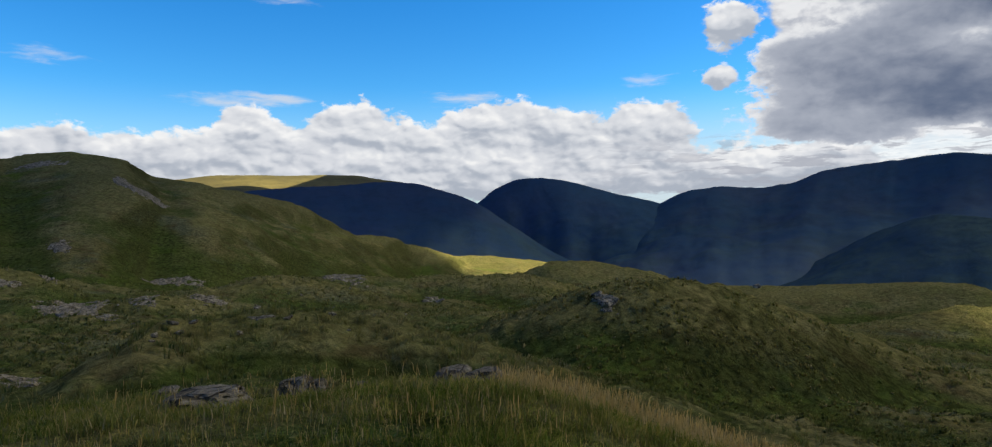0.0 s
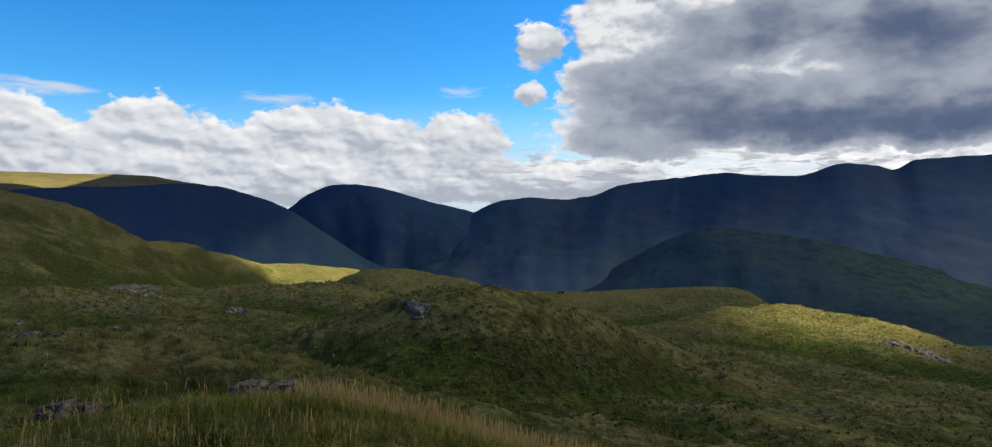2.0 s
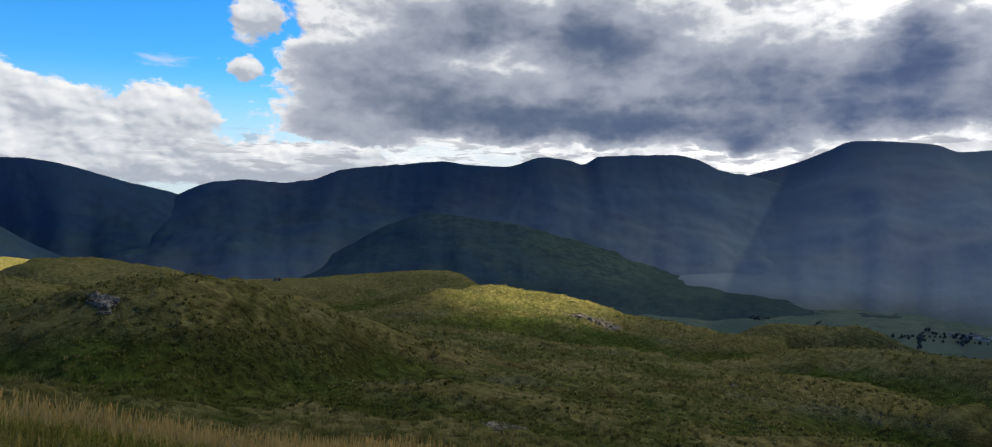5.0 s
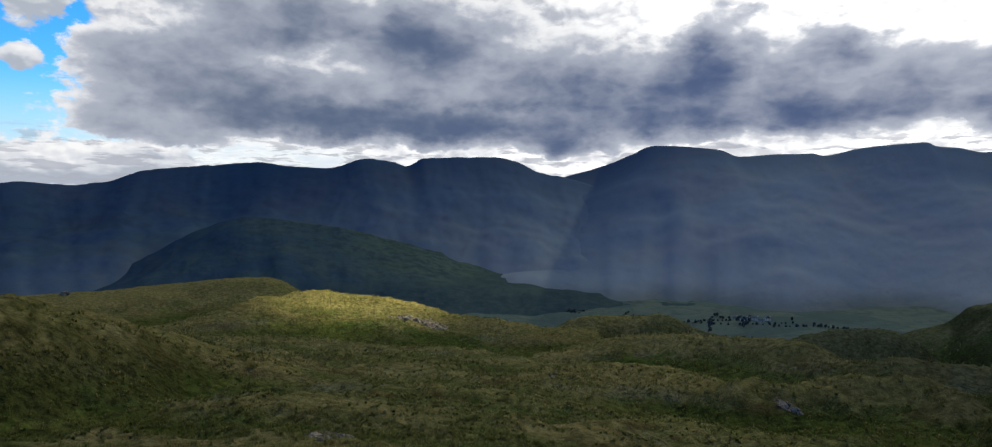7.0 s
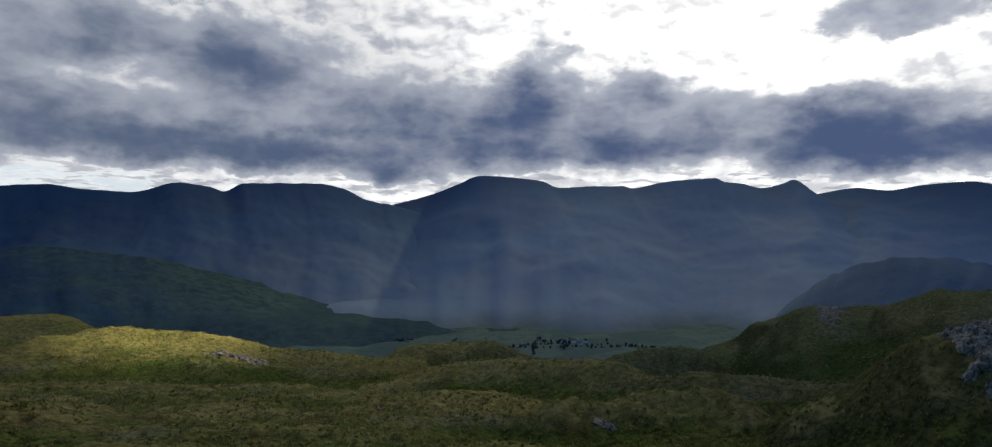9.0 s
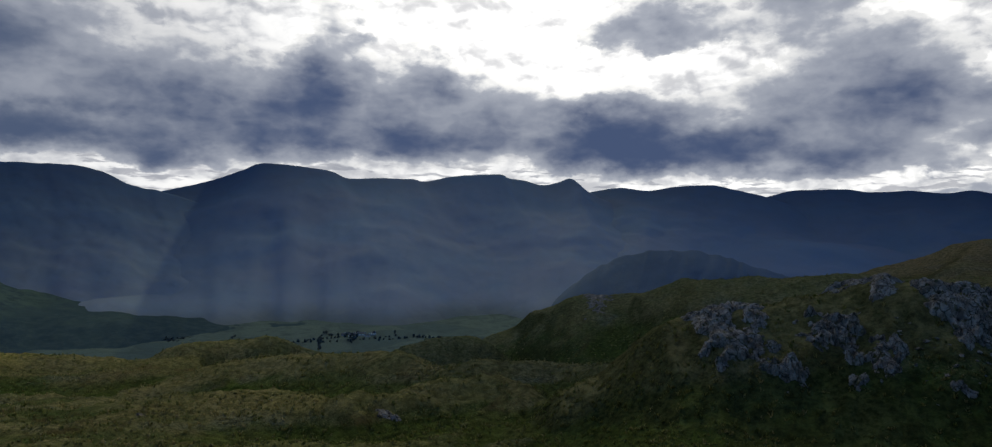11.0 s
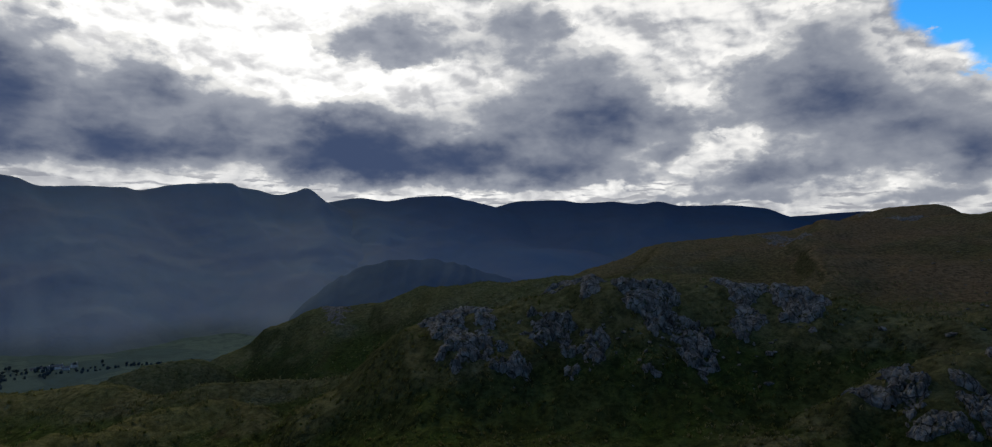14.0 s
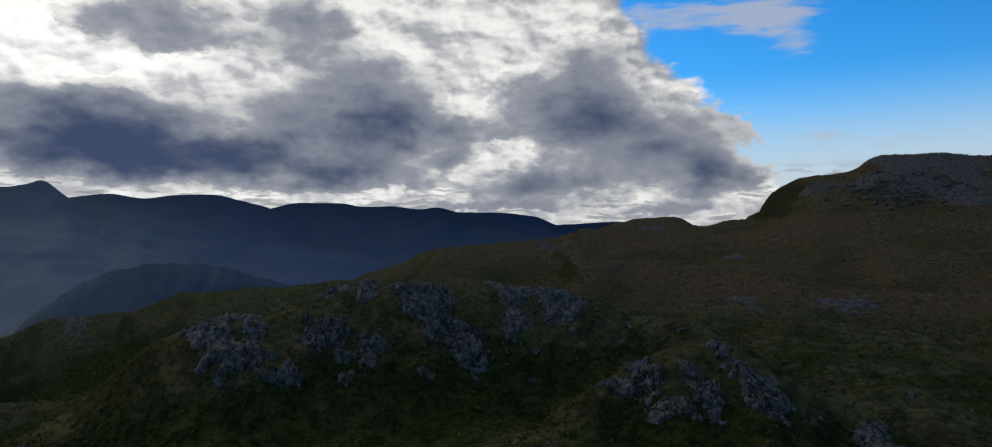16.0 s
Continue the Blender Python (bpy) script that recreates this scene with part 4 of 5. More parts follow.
def outcrop(az, el, wide, tall, count, label, group, seed=0, proud=1.0):
    """A crag bedded in the slope: fractured blocks rising through the turf over so many degrees of bearing and height."""
    rnd = np.random.default_rng(abs(int(az * 31 + el * 77)) + seed)
    centre, d = meet(az, el)
    span = d * radians(wide)
    ROCK_SPOTS.append((centre.x, centre.y, span))
    # near rocks are raised, and grass cleared camerawards, to show in view
    if d < 12:
        proud = 1.5 * proud
        ROCK_SPOTS.append((centre.x * (1 - 0.9 * span / d), centre.y * (1 - 0.9 * span / d), 1.5 * span))
    if count <= 1:
        ob = new("boulder", STONES[seed % len(STONES)])
        size = max(0.25, d * radians(wide) * 1.8)
        ob.matrix_world = Matrix.LocRotScale(Vector((centre.x, centre.y, level(centre.x, centre.y) - 0.05 * size)), Euler((0.2, 0.1, az)), Vector((size, size * 0.9, size * 0.7)))
        return tagged(ob, "single grey boulder lying in rough grass", "rock", group)
    half = d * radians(wide)
    rise = max(d * radians(tall), 0.12)
    near, far = meet(az, el - 1.3 * tall)[1], meet(az, el + 1.3 * tall)[1]
    deep = min(max(far - near, 0.9 * half), 0.25 * d + 2.5 * half)
    near = min(near, d - 0.35 * deep)
    nu, nv = int(np.clip(half * 2 / 0.05, 36, 130)), int(np.clip(deep / 0.05, 24, 84))
    U, V = np.meshgrid(np.linspace(-1.35, 1.35, nu), np.linspace(-1.35, 1.35, nv))
    a = np.radians(az + U * wide)
    r = near + (V + 1.35) / 2.7 * deep
    x, y = -np.sin(a) * r, np.cos(a) * r
    z = ground_height(x, y)
    p, q = U * half, V * max(rise, 0.35 * deep)
    tallness = max(rise, 0.35 * deep)

    def cells(k, long, shear):
        """Broken slabs: a random number, place within and nearness to the joint for each point."""
        su, sv = rnd.uniform(-1.35, 1.35, k) * half, rnd.uniform(-1.35, 1.35, k) * tallness
        cell = math.sqrt(half * tallness / k) * 1.6
        bend = 0.25 * cell * fbm(p, q, cell * 1.3, 2, 0.5, 17)
        dx = (p[..., None] - su - shear * (q[..., None] - sv) + bend[..., None]) / cell
        dy = (q[..., None] - sv) / (long * cell)
        dist = np.hypot(dx, dy)
        order = np.argsort(dist, -1)[..., :2]
        one = order[..., :1]
        f1, f2 = (np.take_along_axis(dist, order[..., j:j + 1], -1)[..., 0] for j in (0, 1))
        return one[..., 0], np.take_along_axis(dx, one, -1)[..., 0], np.take_along_axis(dy, one, -1)[..., 0], np.clip((f2 - f1) / 0.16, 0, 1), cell

    k = int(np.clip(count * 1.6, 5, 20))
    which, dx, dy, joint, cell = cells(k, 1.5, 0.55)
    lift, gx, gy = rnd.uniform(-0.15, 0.75, k), rnd.normal(0, 0.14, k), rnd.normal(0.05, 0.12, k)
    block = lift[which] + gx[which] * dx + gy[which] * dy
    fine = int(np.clip(count * 8, 24, 100))
    small, dx, dy, split, _ = cells(fine, 2.4, 0.55)
    block = block + rnd.uniform(-0.16, 0.16, fine)[small] + 0.10 * rnd.normal(0, 1, fine)[small] * dx
    mask = 1 - np.hypot(U - 0.35 * V, V) ** 1.7 + 0.12 + 0.70 * fbm(p + 31 * seed, q, half * 0.6 + 0.05, 4, 0.5, 91 + seed)
    inside = np.clip(mask * 2.2, 0, 1)
    size = proud * 0.55 * min(half, 1.5 * rise) ** 0.8
    h = size * (0.55 * np.clip(mask, -0.5, 0.9) + inside * 0.5 * block - 0.10) - inside * size * (0.22 * (1 - joint) + 0.13 * (1 - split)) - (1 - inside) * 0.12
    h = h + inside * size * 0.07 * fbm(p, q, cell * 0.5, 3, 0.6, 13)
    ux, uy = -x / r, -y / r
    ob = new("rock_outcrop", mesh_grid("rock_outcrop", x + 0.62 * h * ux, y + 0.62 * h * uy, z + 0.8 * h, ROCK, smooth=False))
    return tagged(ob, label, "rock", group)


# rocks: bearing, height over the eye's level, half width, half height (degrees), blocks
CRAGS = [
    (-102.6, -6.8, 2.30, 1.15, 8), (-107.5, -10.4, 1.58, 1.16, 5), (-110.6, -7.5, 2.37, 1.69, 10), (-114.2, -8.4, 1.37, 1.90, 6), (-118.0, -4.4, 2.11, 1.27, 8),
    (-120.0, -5.9, 1.37, 1.90, 7), (-122.1, -8.4, 1.37, 2.22, 8), (-125.4, -6.9, 0.95, 0.95, 3), (-129.0, -4.3, 1.90, 0.95, 6), (-125.5, -3.7, 2.37, 0.42, 5),
    (-111.9, -3.5, 2.64, 0.63, 6), (-127.5, -8.6, 0.42, 0.32, 1), (-127.5, -10.8, 0.42, 0.37, 1), (-106.5, -8.4, 0.74, 0.63, 2), (-105.0, -6.3, 1.06, 0.74, 3),
    (-112.4, -10.6, 0.63, 0.53, 2), (-118.9, -10.4, 0.74, 0.47, 2),
]
LOW_CRAGS = [
    (-134.1, -11.2, 2.01, 0.63, 5), (-136.1, -11.1, 1.37, 1.69, 7), (-138.5, -12.4, 2.22, 0.95, 7), (-141.3, -11.8, 1.69, 1.37, 6), (-143.3, -9.6, 1.37, 1.27, 5),
    (-145.4, -11.5, 1.69, 1.37, 6), (-140.1, -9.8, 1.27, 0.53, 2), (-141.9, -8.0, 0.84, 0.74, 2), (-152.7, -13.3, 1.69, 0.84, 4),
]
MOOR_ROCKS = [
    (27.2, 2.3, 1.79, 0.32, 5), (33.2, 4.1, 1.58, 0.21, 3), (31.9, -6.0, 2.01, 0.42, 4), (24.9, -4.4, 1.79, 0.37, 4), (23.0, -5.8, 1.16, 0.26, 2),
    (-9.0, -7.4, 0.95, 0.84, 5), (27.3, -5.7, 0.84, 0.26, 2), (32.4, -1.6, 0.63, 0.47, 2), (33.2, -3.5, 0.63, 0.47, 2), (35.5, -4.0, 0.74, 0.26, 2),
    (29.6, -6.8, 0.74, 0.26, 2), (34.6, -10.6, 1.58, 0.42, 3), (18.9, -7.5, 1.06, 0.21, 2), (12.7, -4.8, 1.58, 0.26, 2), (5.3, -6.6, 0.95, 0.37, 2),
    (12.8, -7.3, 0.74, 0.42, 2), (-75.8, -14.6, 1.37, 0.47, 4), (-39.0, -17.5, 1.06, 0.37, 2), (-57.8, -13.5, 0.53, 0.16, 1), (-40.2, -17.5, 1.27, 0.32, 2),
]
MOOR_ROCKS += [
    (-46.5, -9.0, 2.01, 0.32, 4), (-92.8, -5.2, 1.06, 0.21, 3), (-130.2, -4.0, 1.58, 0.42, 3), (-143.7, -4.1, 1.37, 0.26, 4), (-143.0, -0.8, 0.74, 0.26, 3),
    (-128.8, 0.0, 1.27, 0.26, 4), (-20.7, -5.8, 0.53, 0.26, 1), (-144.8, -4.7, 0.84, 0.21, 3), (-150.1, -4.2, 1.27, 0.32, 5), (-154.9, -10.4, 0.53, 0.26, 1),
    (-127.9, 0.1, 0.95, 0.26, 4),
]

HILL_ROCKS = [
    (-155.1, 5.7, 2.71, 0.63, 6), (-158.3, 5.6, 1.62, 0.53, 5), (-153.3, 4.9, 1.60, 0.53, 4), (-156.2, 4.0, 2.26, 0.74, 6), (-158.8, 3.2, 1.42, 0.74, 5),
    (-149.4, 4.5, 1.29, 0.42, 3), (-135.2, 1.7, 2.28, 0.37, 4), (-150.9, -4.1, 2.50, 0.47, 5),
]

# the crag on the mound: bearing, height, half width, half height, blocks
for i, row in enumerate(CRAGS):
    outcrop(*row[:4], int(row[4]), "pale grey lichened rock outcrop breaking through dark turf", "crag on the mound", i, 1.25)
for i, row in enumerate(LOW_CRAGS):
    outcrop(*row[:4], int(row[4]), "jagged grey rock band on the lower grassy knoll", "crag on the low knoll", i + 40, 1.25)
for i, row in enumerate(MOOR_ROCKS):
    outcrop(*row[:4], int(row[4]), "low pale grey rock lying in rough moorland grass", "rocks on the moor", i + 80, 0.62)
for i, row in enumerate(HILL_ROCKS):
    outcrop(*row[:4], int(row[4]), "dark broken crag on the brow of the brown hill", "crags on the hill", i + 120, 0.8)



def brow_stone(az, far, wide, top, seed):
    """A rounded, cracked stone on the brow, so wide (metres), its back reaching that height over the eye's level (degrees)."""
    bm = bmesh.new()
    bmesh.ops.create_icosphere(bm, subdivisions=4, radius=0.5)
    shift = Vector((seed * 3.1, seed * 1.7, 0))
    for v in bm.verts:
        v.co.x += 0.10 * v.co.z
        swell = noise.fractal(v.co * 2.6 + shift, 0.8, 2.0, 5)
        crack = abs(noise.noise(Vector((v.co.x * 3.5 + v.co.y, v.co.y * 1.5, v.co.z * 7.0)) + shift))
        v.co *= 1 + 0.34 * swell - 0.45 * max(0.0, 0.10 - crack) * 3
        v.co.z = min(v.co.z, 0.36 + 0.1 * v.co.x)
    me = bpy.data.meshes.new("stone")
    bm.to_mesh(me)
    bm.free()
    me.materials.append(ROCK)
    me.polygons.foreach_set("use_smooth", np.full(len(me.polygons), False))
    w = toward(az)
    x, y = w.x * far, w.y * far
    base, crest = level(x, y), EYE + far * math.tan(radians(top))
    crest = min(crest, base + 0.19)
    tall = max(crest - base, 0.12) + 0.06
    ob = new("boulder", me)
    ob.matrix_world = Matrix.LocRotScale(Vector((x, y, crest - 0.38 * tall * 1.3)), Euler((0, 0, radians(az + 8 * seed))), Vector((wide * 1.15, wide * 0.8, tall * 1.3)))
    # the clearing is drawn towards the camera so that the stone shows
    ROCK_SPOTS.append((x * (1 - 0.5 * wide / far), y * (1 - 0.5 * wide / far), 0.55 * wide))
    return tagged(ob, "pale rounded lichened boulder half sunk in long grass", "rock", "rocks on the brow")


# stones on the brow: bearing, distance, width, height of the back
for i, row in enumerate([(22.7, 7.6, 0.71, -12.44), (16.5, 8.0, 0.30, -12.16), (14.9, 8.0, 0.21, -12.67), (11.4, 7.8, 0.20, -13.10), (3.7, 8.4, 0.43, -11.54), (1.1, 8.3, 0.44, -12.31), (26.0, 9.5, 0.38, -11.99)]):
    brow_stone(*row, i)


# ---- grass ----
def blade_material(name, colours, rough=0.8, clumps=False):
    mt, nt, bsdf, at = material(name, rough, 0.0)
    one = nt.nodes.new("ShaderNodeNewGeometry").outputs["Random Per Island"]
    if clumps:
        # the blades of one tussock are much alike
        kin = nt.nodes.new("ShaderNodeAttribute")
        kin.attribute_name = "tone"
        one = m_(nt, "MULTIPLY_ADD", m_(nt, "ADD", one, -0.5), 0.3, kin.outputs["Fac"], clamp=True)
    ramp = nt.nodes.new("ShaderNodeValToRGB")
    nt.links.new(one, ramp.inputs[0])
    el = ramp.color_ramp.elements
    while len(el) < len(colours):
        el.new(0.5)
    for i, c in enumerate(colours):
        el[i].position, el[i].color = i / (len(colours) - 1), (*c, 1)
    drift = noise_(nt, at, 0.5, 4.0, 0.6)
    shoot = step_(nt, noise_(nt, at, 2.2, 5.0, 0.65), 0.40, 0.60)
    c = mix_(nt, m_(nt, "MULTIPLY", step_(nt, drift, 0.42, 0.62), 0.5), ramp.outputs[0], mix_(nt, 0.5, ramp.outputs[0], colours[-1]))
    c = mix_(nt, m_(nt, "MULTIPLY", shoot, 0.75), c, mix_(nt, 0.7, c, colours[0]))
    nt.links.new(c, bsdf.inputs["Base Color"])
    # light passes through a blade
    glow = n_(nt, "ShaderNodeBsdfTranslucent", Color=c)
    both = n_(nt, "ShaderNodeMixShader", Fac=0.5, i1=bsdf.outputs[0], i2=glow.outputs[0])
    nt.links.new(both.outputs[0], nt.nodes["Material Output"].inputs[0])
    return mt


BLADES = blade_material("grass_blades", [(0.040, 0.092, 0.014), (0.165, 0.255, 0.045), (0.350, 0.370, 0.090), (0.68, 0.56, 0.25)])
TUSSOCK = blade_material("tussock_grass", [(0.085, 0.125, 0.042), (0.140, 0.180, 0.060), (0.200, 0.218, 0.086), (0.270, 0.255, 0.125), (0.44, 0.40, 0.25)], 0.8, True)
STRAW = blade_material("straw_stalks", [(0.46, 0.36, 0.17), (0.60, 0.47, 0.25), (0.70, 0.57, 0.34)])


def blades(name, x, y, z, heading, length, width, droop, mat, label, tone=None):
    """Bent tapering blades, all in one mesh; tone: how dry each one is."""
    free = np.ones(len(x), bool)
    for rx, ry, size in ROCK_SPOTS:
        free &= np.hypot(x - rx, y - ry) > 0.75 * size
    tone = None if tone is None else tone[free]
    x, y, z, heading, length, width, droop = (v[free] for v in (x, y, z, heading, length, width, droop))
    n = len(x)
    cx, cy = np.cos(heading), np.sin(heading)
    sx, sy = -cy * width, cx * width
    out = np.empty((n, 5, 3), np.float32)
    for k, (f, w) in enumerate(((0, 1), (0, -1), (0.55, 0.75), (0.55, -0.75), (1, 0))):
        go = length * droop * f ** 1.8
        out[:, k, 0], out[:, k, 1] = x + cx * go + sx * w, y + cy * go + sy * w
        out[:, k, 2] = z + length * f * np.sqrt(np.maximum(1 - (droop * f) ** 2 * 0.8, 0.05)) - (0.03 if k < 2 else 0)
    tri = np.array([(0, 1, 3), (0, 3, 2), (2, 3, 4)])
    faces = (np.arange(n)[:, None, None] * 5 + tri[None]).reshape(-1, 3)
    me = raw_mesh(name, out.reshape(-1, 3), faces, mat, True)
    lean = np.zeros((n, 5, 3), np.float32)
    lean[:, :, 0], lean[:, :, 1], lean[:, :, 2] = (0.6 * cx)[:, None], (0.6 * cy)[:, None], 1.0
    me.normals_split_custom_set_from_vertices((lean / np.linalg.norm(lean, axis=2, keepdims=True)).reshape(-1, 3))
    if tone is not None:
        me.attributes.new("tone", "FLOAT", "POINT").data.foreach_set("value", np.repeat(tone, 5).astype(np.float32))
    ob = new(name, me)
    return tagged(ob, label, "grass", kind="stuff")


def scatter(rng, n, az0, az1, r0, r1, power=1.0):
    """Random places between two bearings and distances, thicker nearby."""
    az = np.radians(rng.uniform(min(az0, az1), max(az0, az1), n))
    u = rng.random(n)
    r = r0 * (r1 / r0) ** u if power == 0 else (r0 ** power + u * (r1 ** power - r0 ** power)) ** (1 / power)
    return -np.sin(az) * r, np.cos(az) * r, r


def grow_grass():
    rng = np.random.default_rng(7)
    # sward at the walker's feet
    x, y, r = scatter(rng, 190000, 48, -78, 2.0, 10.5, 1.3)
    clump = 0.5 + 0.5 * fbm(x, y, 0.8, 3, 0.6, 51)
    keep = rng.random(len(x)) < 0.10 + 1.1 * clump
    x, y, r, clump = x[keep], y[keep], r[keep], clump[keep]
    n = len(x)
    blades("grass_sward", x, y, ground_height(x, y), rng.uniform(0, 6.28, n), rng.uniform(0.05, 0.16, n) * (0.4 + 1.1 * clump), rng.uniform(0.0016, 0.0045, n),
           rng.uniform(0.45, 1.15, n), BLADES, "thick green and straw moor grass on the knoll")
    # flowering stalks, thick along the brow
    x, y, r = scatter(rng, 4500, 48, -70, 4.5, 9.5, 1.5)
    band = fbm(x, y, 2.2, 3, 0.6, 61)
    keep = rng.random(len(x)) < np.clip(0.15 + 0.8 * band, 0.03, 1)
    bx, by, _ = scatter(rng, 4200, 0, -36, 6.2, 8.3, 1.2)
    cx, cy, _ = scatter(rng, 3000, -22, -54, 4.2, 6.4, 1.2)
    x, y = np.concatenate([x[keep], bx, cx]), np.concatenate([y[keep], by, cy])
    n = len(x)
    z, turn, tall, bend = ground_height(x, y), rng.uniform(0, 6.28, n), rng.uniform(0.14, 0.32, n), rng.uniform(0.35, 0.95, n)
    blades("seed_stalks", x, y, z, turn, tall, rng.uniform(0.0009, 0.0018, n), bend, STRAW, "pale dry seed stalks standing over the grass")
    tip = tall * 0.88
    blades("seed_heads", x + np.cos(turn) * tip * bend * 0.8, y + np.sin(turn) * tip * bend * 0.8, z + tip * np.sqrt(1 - 0.6 * bend ** 2), turn + rng.normal(0, 0.7, n), rng.uniform(0.04, 0.09, n),
           rng.uniform(0.0022, 0.0046, n), rng.uniform(0.2, 0.9, n), STRAW, "feathery buff seed heads on dry stalks")
    # tussocks over the moor, in drifts of green, olive and straw
    for name, count, r0, r1, per, tall, thick in (("tussock_grass", 12000, 7, 36, 15, 0.30, 0.013), ("moor_tussocks", 52000, 30, 190, 6, 0.36, 0.05)):
        x, y, r = scatter(rng, count, 46, -172, r0, r1, 0.35)
        lay = fbm(x, y, 6.0, 3, 0.6, 71)
        keep = rng.random(count) < np.clip(0.65 + 0.8 * lay, 0.1, 1)
        x, y, r, lay = x[keep], y[keep], r[keep], lay[keep]
        size = tall * rng.uniform(0.5, 1.15, len(x)) * np.clip(r / r0 * 0.5, 0.6, 1.4)
        dryness = np.clip(0.48 + 0.30 * fbm(x, y, 14.0, 3, 0.55, 72) + rng.normal(0, 0.20, len(x)), 0, 1)
        k = np.repeat(np.arange(len(x)), per)
        spread = size[k] * 0.40 * np.sqrt(rng.random(len(k)))
        turn = rng.uniform(0, 6.28, len(k))
        bx, by = x[k] + np.cos(turn) * spread, y[k] + np.sin(turn) * spread
        blades(name, bx, by, ground_height(bx, by), turn + rng.normal(0, 0.5, len(k)), size[k] * rng.uniform(0.5, 1.0, len(k)), thick * rng.uniform(0.6, 1.2, len(k)),
               rng.uniform(0.35, 0.95, len(k)), TUSSOCK, "coarse drooping tussocks of moor grass", dryness[k])


grow_grass()


# ---- the valley ----
def plain_material(name, colour, rough=0.8, vary=0.25, scale=3.0):
    mt, nt, bsdf, at = material(name, rough, 0.2)
    c = mix_(nt, step_(nt, noise_(nt, at, scale, 5.0, 0.6), 0.35, 0.65), [v * (1 - vary) for v in colour], colour)
    nt.links.new(c, bsdf.inputs["Base Color"])
    return mt


# foliage lightened and blued to stand in for valley haze
HAZED_LEAF = plain_material("hazed_foliage", (0.042, 0.068, 0.080), 0.9, 0.3, 0.3)
RENDER = plain_material("white_render", (0.80, 0.80, 0.78))
SLATE = plain_material("slate_roof", (0.17, 0.18, 0.20))
PANE = plain_material("dark_pane", (0.03, 0.035, 0.04), 0.2)


def box_mesh(name, sx, sy, sz, mat, ridge=0.0):
    """A box on its base; with a ridge, a gabled block."""
    v = [(-sx, -sy, 0), (sx, -sy, 0), (sx, sy, 0), (-sx, sy, 0), (-sx, -sy, sz), (sx, -sy, sz), (sx, sy, sz), (-sx, sy, sz)]
    f = [(0, 3, 2, 1), (0, 1, 5, 4), (1, 2, 6, 5), (2, 3, 7, 6), (3, 0, 4, 7)]
    if ridge:
        v += [(-sx, 0, sz + ridge), (sx, 0, sz + ridge)]
        f += [(4, 5, 9, 8), (6, 7, 8, 9), (5, 6, 9), (7, 4, 8)]
    else:
        f.append((4, 5, 6, 7))
    me = bpy.data.meshes.new(name)
    me.from_pydata(v, [], f)
    me.materials.append(mat)
    return me


def house(x, y, turn, long, deep, eaves, label):
    base = new("farmhouse")
    base.matrix_world = pose(x, y, level(x, y) - 1.0, 0, 0, turn)
    tagged(base, label, "house", "farm in the valley")
    part("wall", box_mesh("wall", long, deep, eaves + 1, RENDER, deep * 0.72), base)
    roof = bpy.data.meshes.new("roof")
    e, h, z = deep + 0.5, deep * 0.8, eaves + 1
    w = long + 0.4
    roof.from_pydata([(-w, -e, z - 0.2), (w, -e, z - 0.2), (w, 0, z + h), (-w, 0, z + h), (-w, e, z - 0.2), (w, e, z - 0.2),
                      (-w, -e, z), (w, -e, z), (w, 0, z + h + 0.25), (-w, 0, z + h + 0.25), (-w, e, z), (w, e, z)], [],
                     [(6, 7, 8, 9), (9, 8, 11, 10), (0, 3, 2, 1), (3, 4, 5, 2), (0, 1, 7, 6), (4, 10, 11, 5), (0, 6, 9, 3), (3, 9, 10, 4), (1, 2, 8, 7), (2, 5, 11, 8)])
    roof.materials.append(SLATE)
    r = part("roof", roof, base)
    part("chimney", box_mesh("chimney", 0.6, 0.6, 2.4, RENDER), r, pose(long - 1.2, 0, z + h - 0.6))
    pane = box_mesh("pane", 0.65, 0.08, 1.5, PANE)
    for k in range(3):
        for lift in (2.2, 5.2)[:1 if eaves < 4 else 2]:
            part("window", pane, base, pose((k - 1) * long * 0.6, -deep - 0.05, lift))
    return base


farm, farm_d = meet(-73.2, -8.45, 900, 2600)
for dx, dy, turn, long, deep, eaves, label in (
        (-18, 0, 70, 9, 4.2, 5.5, "white rendered farmhouse with a grey slate roof"), (4, 12, 80, 11, 4.5, 5.0, "long white farm building under a slate roof"),
        (20, -10, 62, 7, 4, 3.4, "small white barn beside the farmhouse"), (-40, 18, 75, 6, 3.8, 3.4, "low white outbuilding with slate roof"), (36, 16, 85, 6, 4, 5, "white cottage with a slate roof")):
    across = toward(-73.2 - 90)
    along = toward(-73.2)
    house(farm.x + across.x * dx + along.x * dy, farm.y + across.y * dx + along.y * dy, turn - 90 - 73.2 + 20, long, deep, eaves, label)


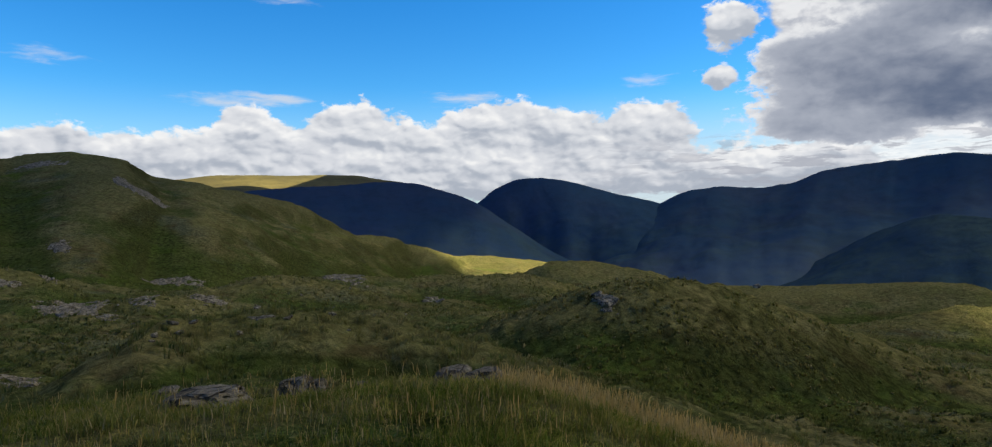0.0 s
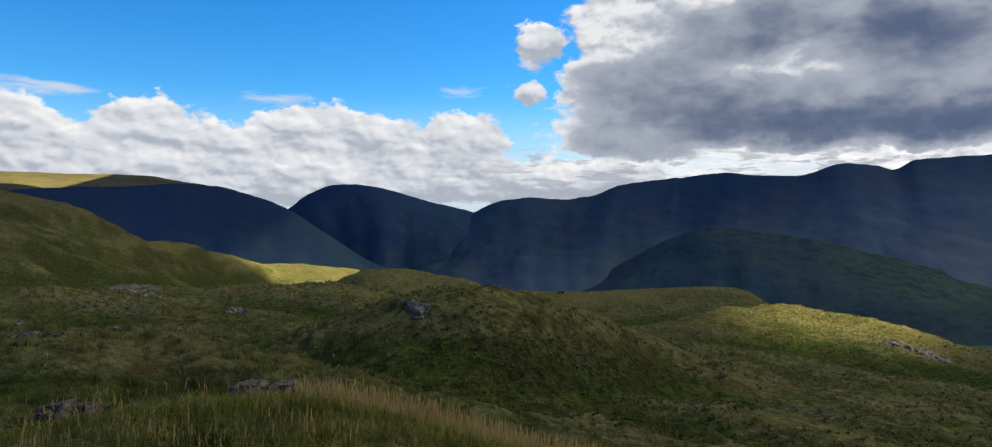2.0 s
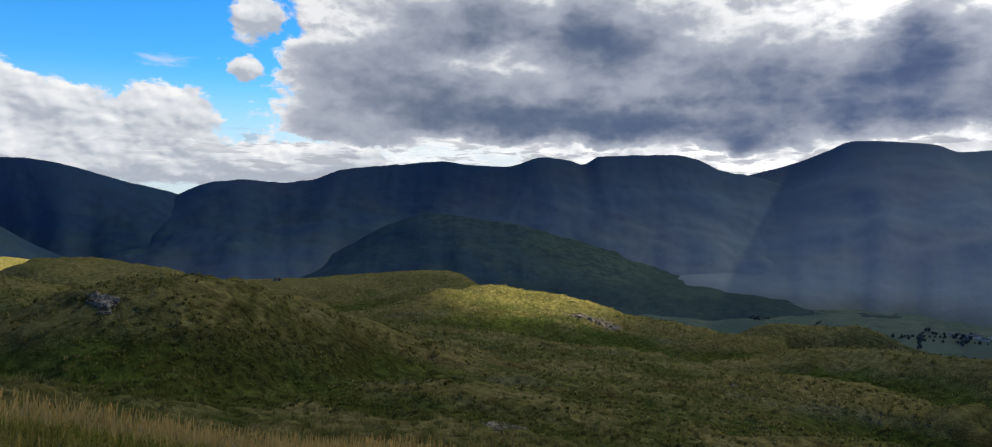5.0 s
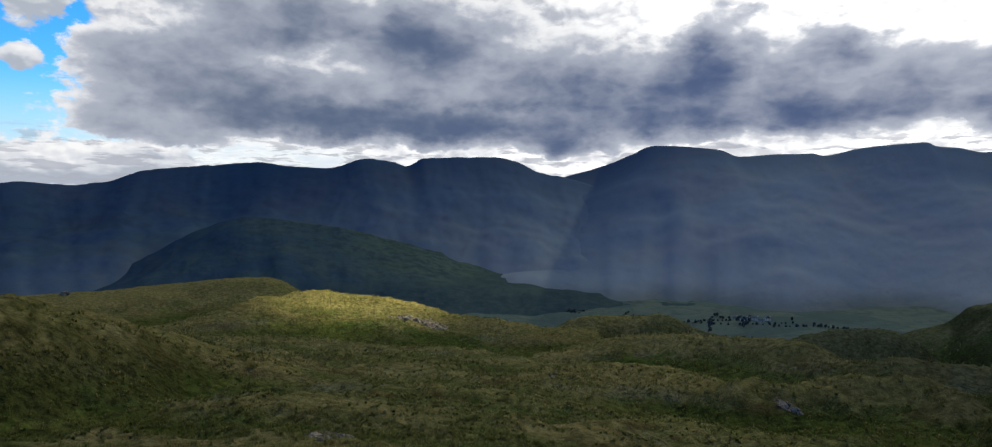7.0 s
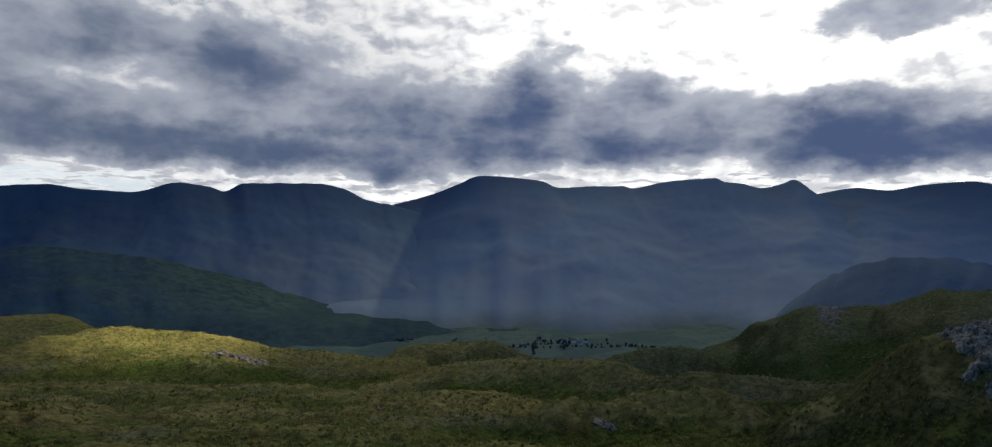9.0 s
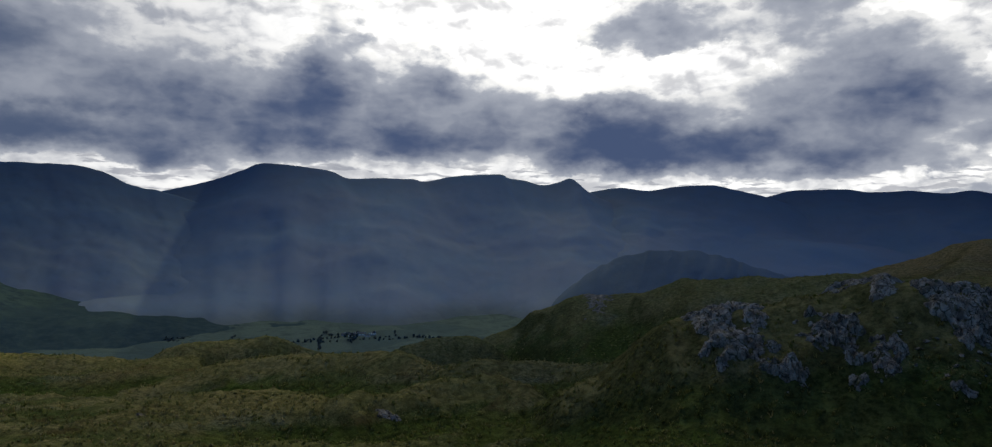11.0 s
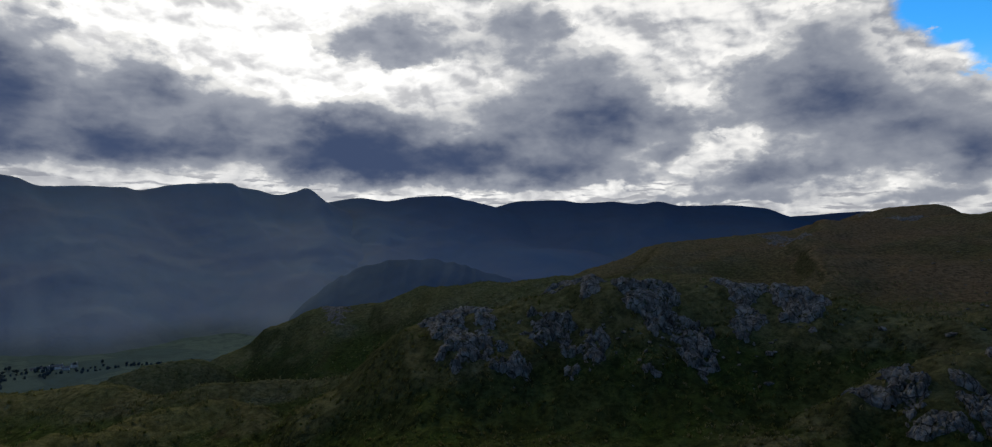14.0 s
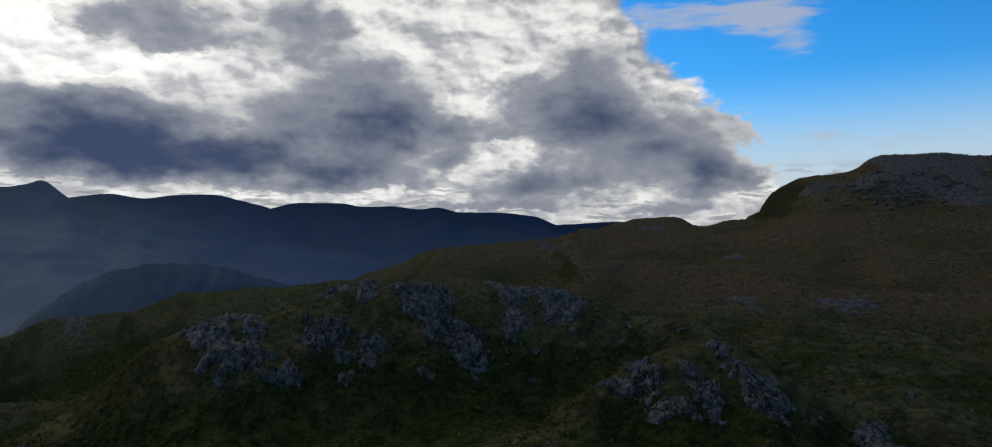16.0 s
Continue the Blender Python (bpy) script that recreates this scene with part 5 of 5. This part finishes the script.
def crowns(name, x, y, z, size, label, seed):
    """Far trees: lumpy crowns over short trunks, all in one mesh."""
    bm = bmesh.new()
    bmesh.ops.create_icosphere(bm, subdivisions=2, radius=1.0)
    base = np.array([v.co[:] for v in bm.verts])
    tri = np.array([[v.index for v in f.verts] for f in bm.faces])
    bm.free()
    rng = np.random.default_rng(seed)
    n = len(x)
    lump = 1 + 0.38 * rng.normal(0, 1, (n, len(base), 1)).clip(-1.3, 1.3)
    v = base[None] * lump * np.stack([size, size, size * 1.25], -1)[:, None]
    v[:, :, 2] += (size * 1.1)[:, None]
    v += np.stack([x, y, z], -1)[:, None]
    faces = (np.arange(n)[:, None, None] * len(base) + tri[None]).reshape(-1, 3)
    ob = new(name, raw_mesh(name, v.reshape(-1, 3), faces, HAZED_LEAF, False))
    return tagged(ob, label, "trees", kind="stuff")


def plant_valley():
    rng = np.random.default_rng(19)
    # hedgerow trees on the valley floor
    xs, ys = [], []
    for k in range(15):
        c, _ = meet(rng.uniform(-88, -52), rng.uniform(-9.6, -8.5), 900, 2300)
        turn = rng.uniform(-0.5, 0.5) + radians(-70) + (1.57 if k % 3 else 0)
        for t in np.arange(-70, 70, rng.uniform(9, 16)):
            xs.append(c.x - math.sin(turn) * t + rng.normal(0, 3))
            ys.append(c.y + math.cos(turn) * t + rng.normal(0, 3))
    x, y = np.array(xs), np.array(ys)
    crowns("hedgerow_trees", x, y, ground_height(x, y) - 0.5, rng.uniform(1.3, 3.4, len(x)), "dark hedgerow trees along valley fields", 3)
    # woods on the spur and the hillock
    for name, (gx, gy, gz), count, low, high, label in (("spur_woodland", SPUR, 1800, 2, 15, "dark broadleaf woodland on the lower spur"),
                                                       ("hillock_woodland", HILLOCK, 700, 3, 18, "dark woodland under the craggy hillock"),
                                                       ("ridge_woodland", RIDGE, 500, 3, 14, "scattered trees at the foot of the ridge")):
        i, j = rng.integers(low, high, count * 3), rng.integers(0, gx.shape[1], count * 3)
        keep = fbm(gx[i, j], gy[i, j], 260, 3, 0.6, 77) > 0.25
        i, j = i[keep][:count], j[keep][:count]
        x, y = gx[i, j] + rng.normal(0, 6, len(i)), gy[i, j] + rng.normal(0, 6, len(i))
        crowns(name, x, y, gz[i, j] - 1.2, rng.uniform(1.1, 2.4, len(i)), label, 5)


plant_valley()

BARK = plain_material("bark", (0.10, 0.08, 0.06))


def crown_mesh(seed):
    """A crown of many leaf clumps round a few limbs."""
    rng = np.random.default_rng(seed)
    bm = bmesh.new()
    bmesh.ops.create_icosphere(bm, subdivisions=1, radius=1.0)
    base = np.array([v.co[:] for v in bm.verts])
    tri = np.array([[v.index for v in f.verts] for f in bm.faces])
    bm.free()
    n = 46
    way = rng.normal(0, 1, (n, 3))
    way /= np.linalg.norm(way, axis=1, keepdims=True)
    at = way * rng.uniform(0.55, 1.0, (n, 1)) * (3.0, 3.0, 3.2) + (0, 0, 5.6)
    v = base[None] * rng.uniform(0.55, 1.25, (n, len(base), 1)) * rng.uniform(0.7, 1.2, (n, 1, 1)) + at[:, None]
    faces = (np.arange(n)[:, None, None] * len(base) + tri[None]).reshape(-1, 3)
    return raw_mesh("crown", v.reshape(-1, 3), faces, HAZED_LEAF, False)


def trunk_mesh():
    bm = bmesh.new()
    bmesh.ops.create_cone(bm, segments=8, radius1=0.45, radius2=0.18, depth=5.0, matrix=pose(0, 0, 2.2))
    for turn in (20, 150, 265):
        bmesh.ops.create_cone(bm, segments=6, radius1=0.16, radius2=0.05, depth=2.6, matrix=pose(0, 0, 3.4, 0, 0, turn) @ pose(0.8, 0, 0.8, 0, 42, 0))
    me = bpy.data.meshes.new("trunk")
    bm.to_mesh(me)
    bm.free()
    me.materials.append(BARK)
    return me


def valley_tree(m, seed):
    base = new("valley_tree")
    base.matrix_world = m
    part("trunk", TRUNK, base)
    part("crown", CROWNS[seed % len(CROWNS)], base)
    return tagged(base, "dark broadleaf tree standing by the valley farm", "tree", "trees round the farm")


TRUNK, CROWNS = trunk_mesh(), [crown_mesh(k) for k in range(4)]
rnd_trees = random.Random(12)
for k in range(18):
    side, depth = rnd_trees.uniform(-95, 95), rnd_trees.uniform(-45, 55)
    across, along = toward(-73.2 - 90), toward(-73.2)
    tx, ty = farm.x + across.x * side + along.x * depth, farm.y + across.y * side + along.y * depth
    size = rnd_trees.uniform(0.8, 1.4)
    valley_tree(Matrix.LocRotScale(Vector((tx, ty, level(tx, ty) - 0.2)), Euler((0, 0, rnd_trees.uniform(0, 6.28))), Vector((size, size, size))), k)


def scree(name, az, el, wide, tall, count, size, label, seed):
    """Loose stones strewn on a slope, in one mesh."""
    rnd = random.Random(seed)
    verts, faces = [], []
    for k in range(count):
        a, e = az + rnd.gauss(0, wide * 0.5), el + rnd.gauss(0, tall * 0.5)
        p, d = meet(a, e, 20.0)
        if d > 600:
            continue
        m = Matrix.LocRotScale(Vector((p.x, p.y, level(p.x, p.y))), Euler((rnd.uniform(-0.4, 0.4), rnd.uniform(-0.4, 0.4), rnd.uniform(0, 6.28))), Vector((1.2, 0.9, 0.5)) * size * rnd.uniform(0.4, 1.3))
        base = len(verts)
        verts.extend((m @ v.co)[:] for v in SMALL.vertices)
        faces.extend([base + i for i in f.vertices] for f in SMALL.polygons)
    ob = new(name, raw_mesh(name, verts, faces, ROCK, False))
    return tagged(ob, label, "rocks", kind="stuff")


def small_stone():
    bm = bmesh.new()
    bmesh.ops.create_icosphere(bm, subdivisions=1, radius=0.6)
    rnd = random.Random(4)
    for v in bm.verts:
        v.co *= rnd.uniform(0.7, 1.15)
    me = bpy.data.meshes.new("small_stone")
    bm.to_mesh(me)
    bm.free()
    return me


SMALL = small_stone()
scree("hill_scree", -154.5, 4.1, 4.5, 1.2, 420, 2.2, "grey scree and broken rock on the hillside", 5)
scree("crag_stones", -121.0, -8.2, 8.0, 2.6, 70, 0.28, "small pale stones in the turf below the crag", 6)
scree("moor_stones", -145.0, -3.5, 9.0, 3.0, 150, 0.6, "scattered pale stones on the brown moor", 7)
scree("left_stones", 22.0, -7.0, 11.0, 2.2, 45, 0.35, "pale stones scattered in the moor grass", 8)
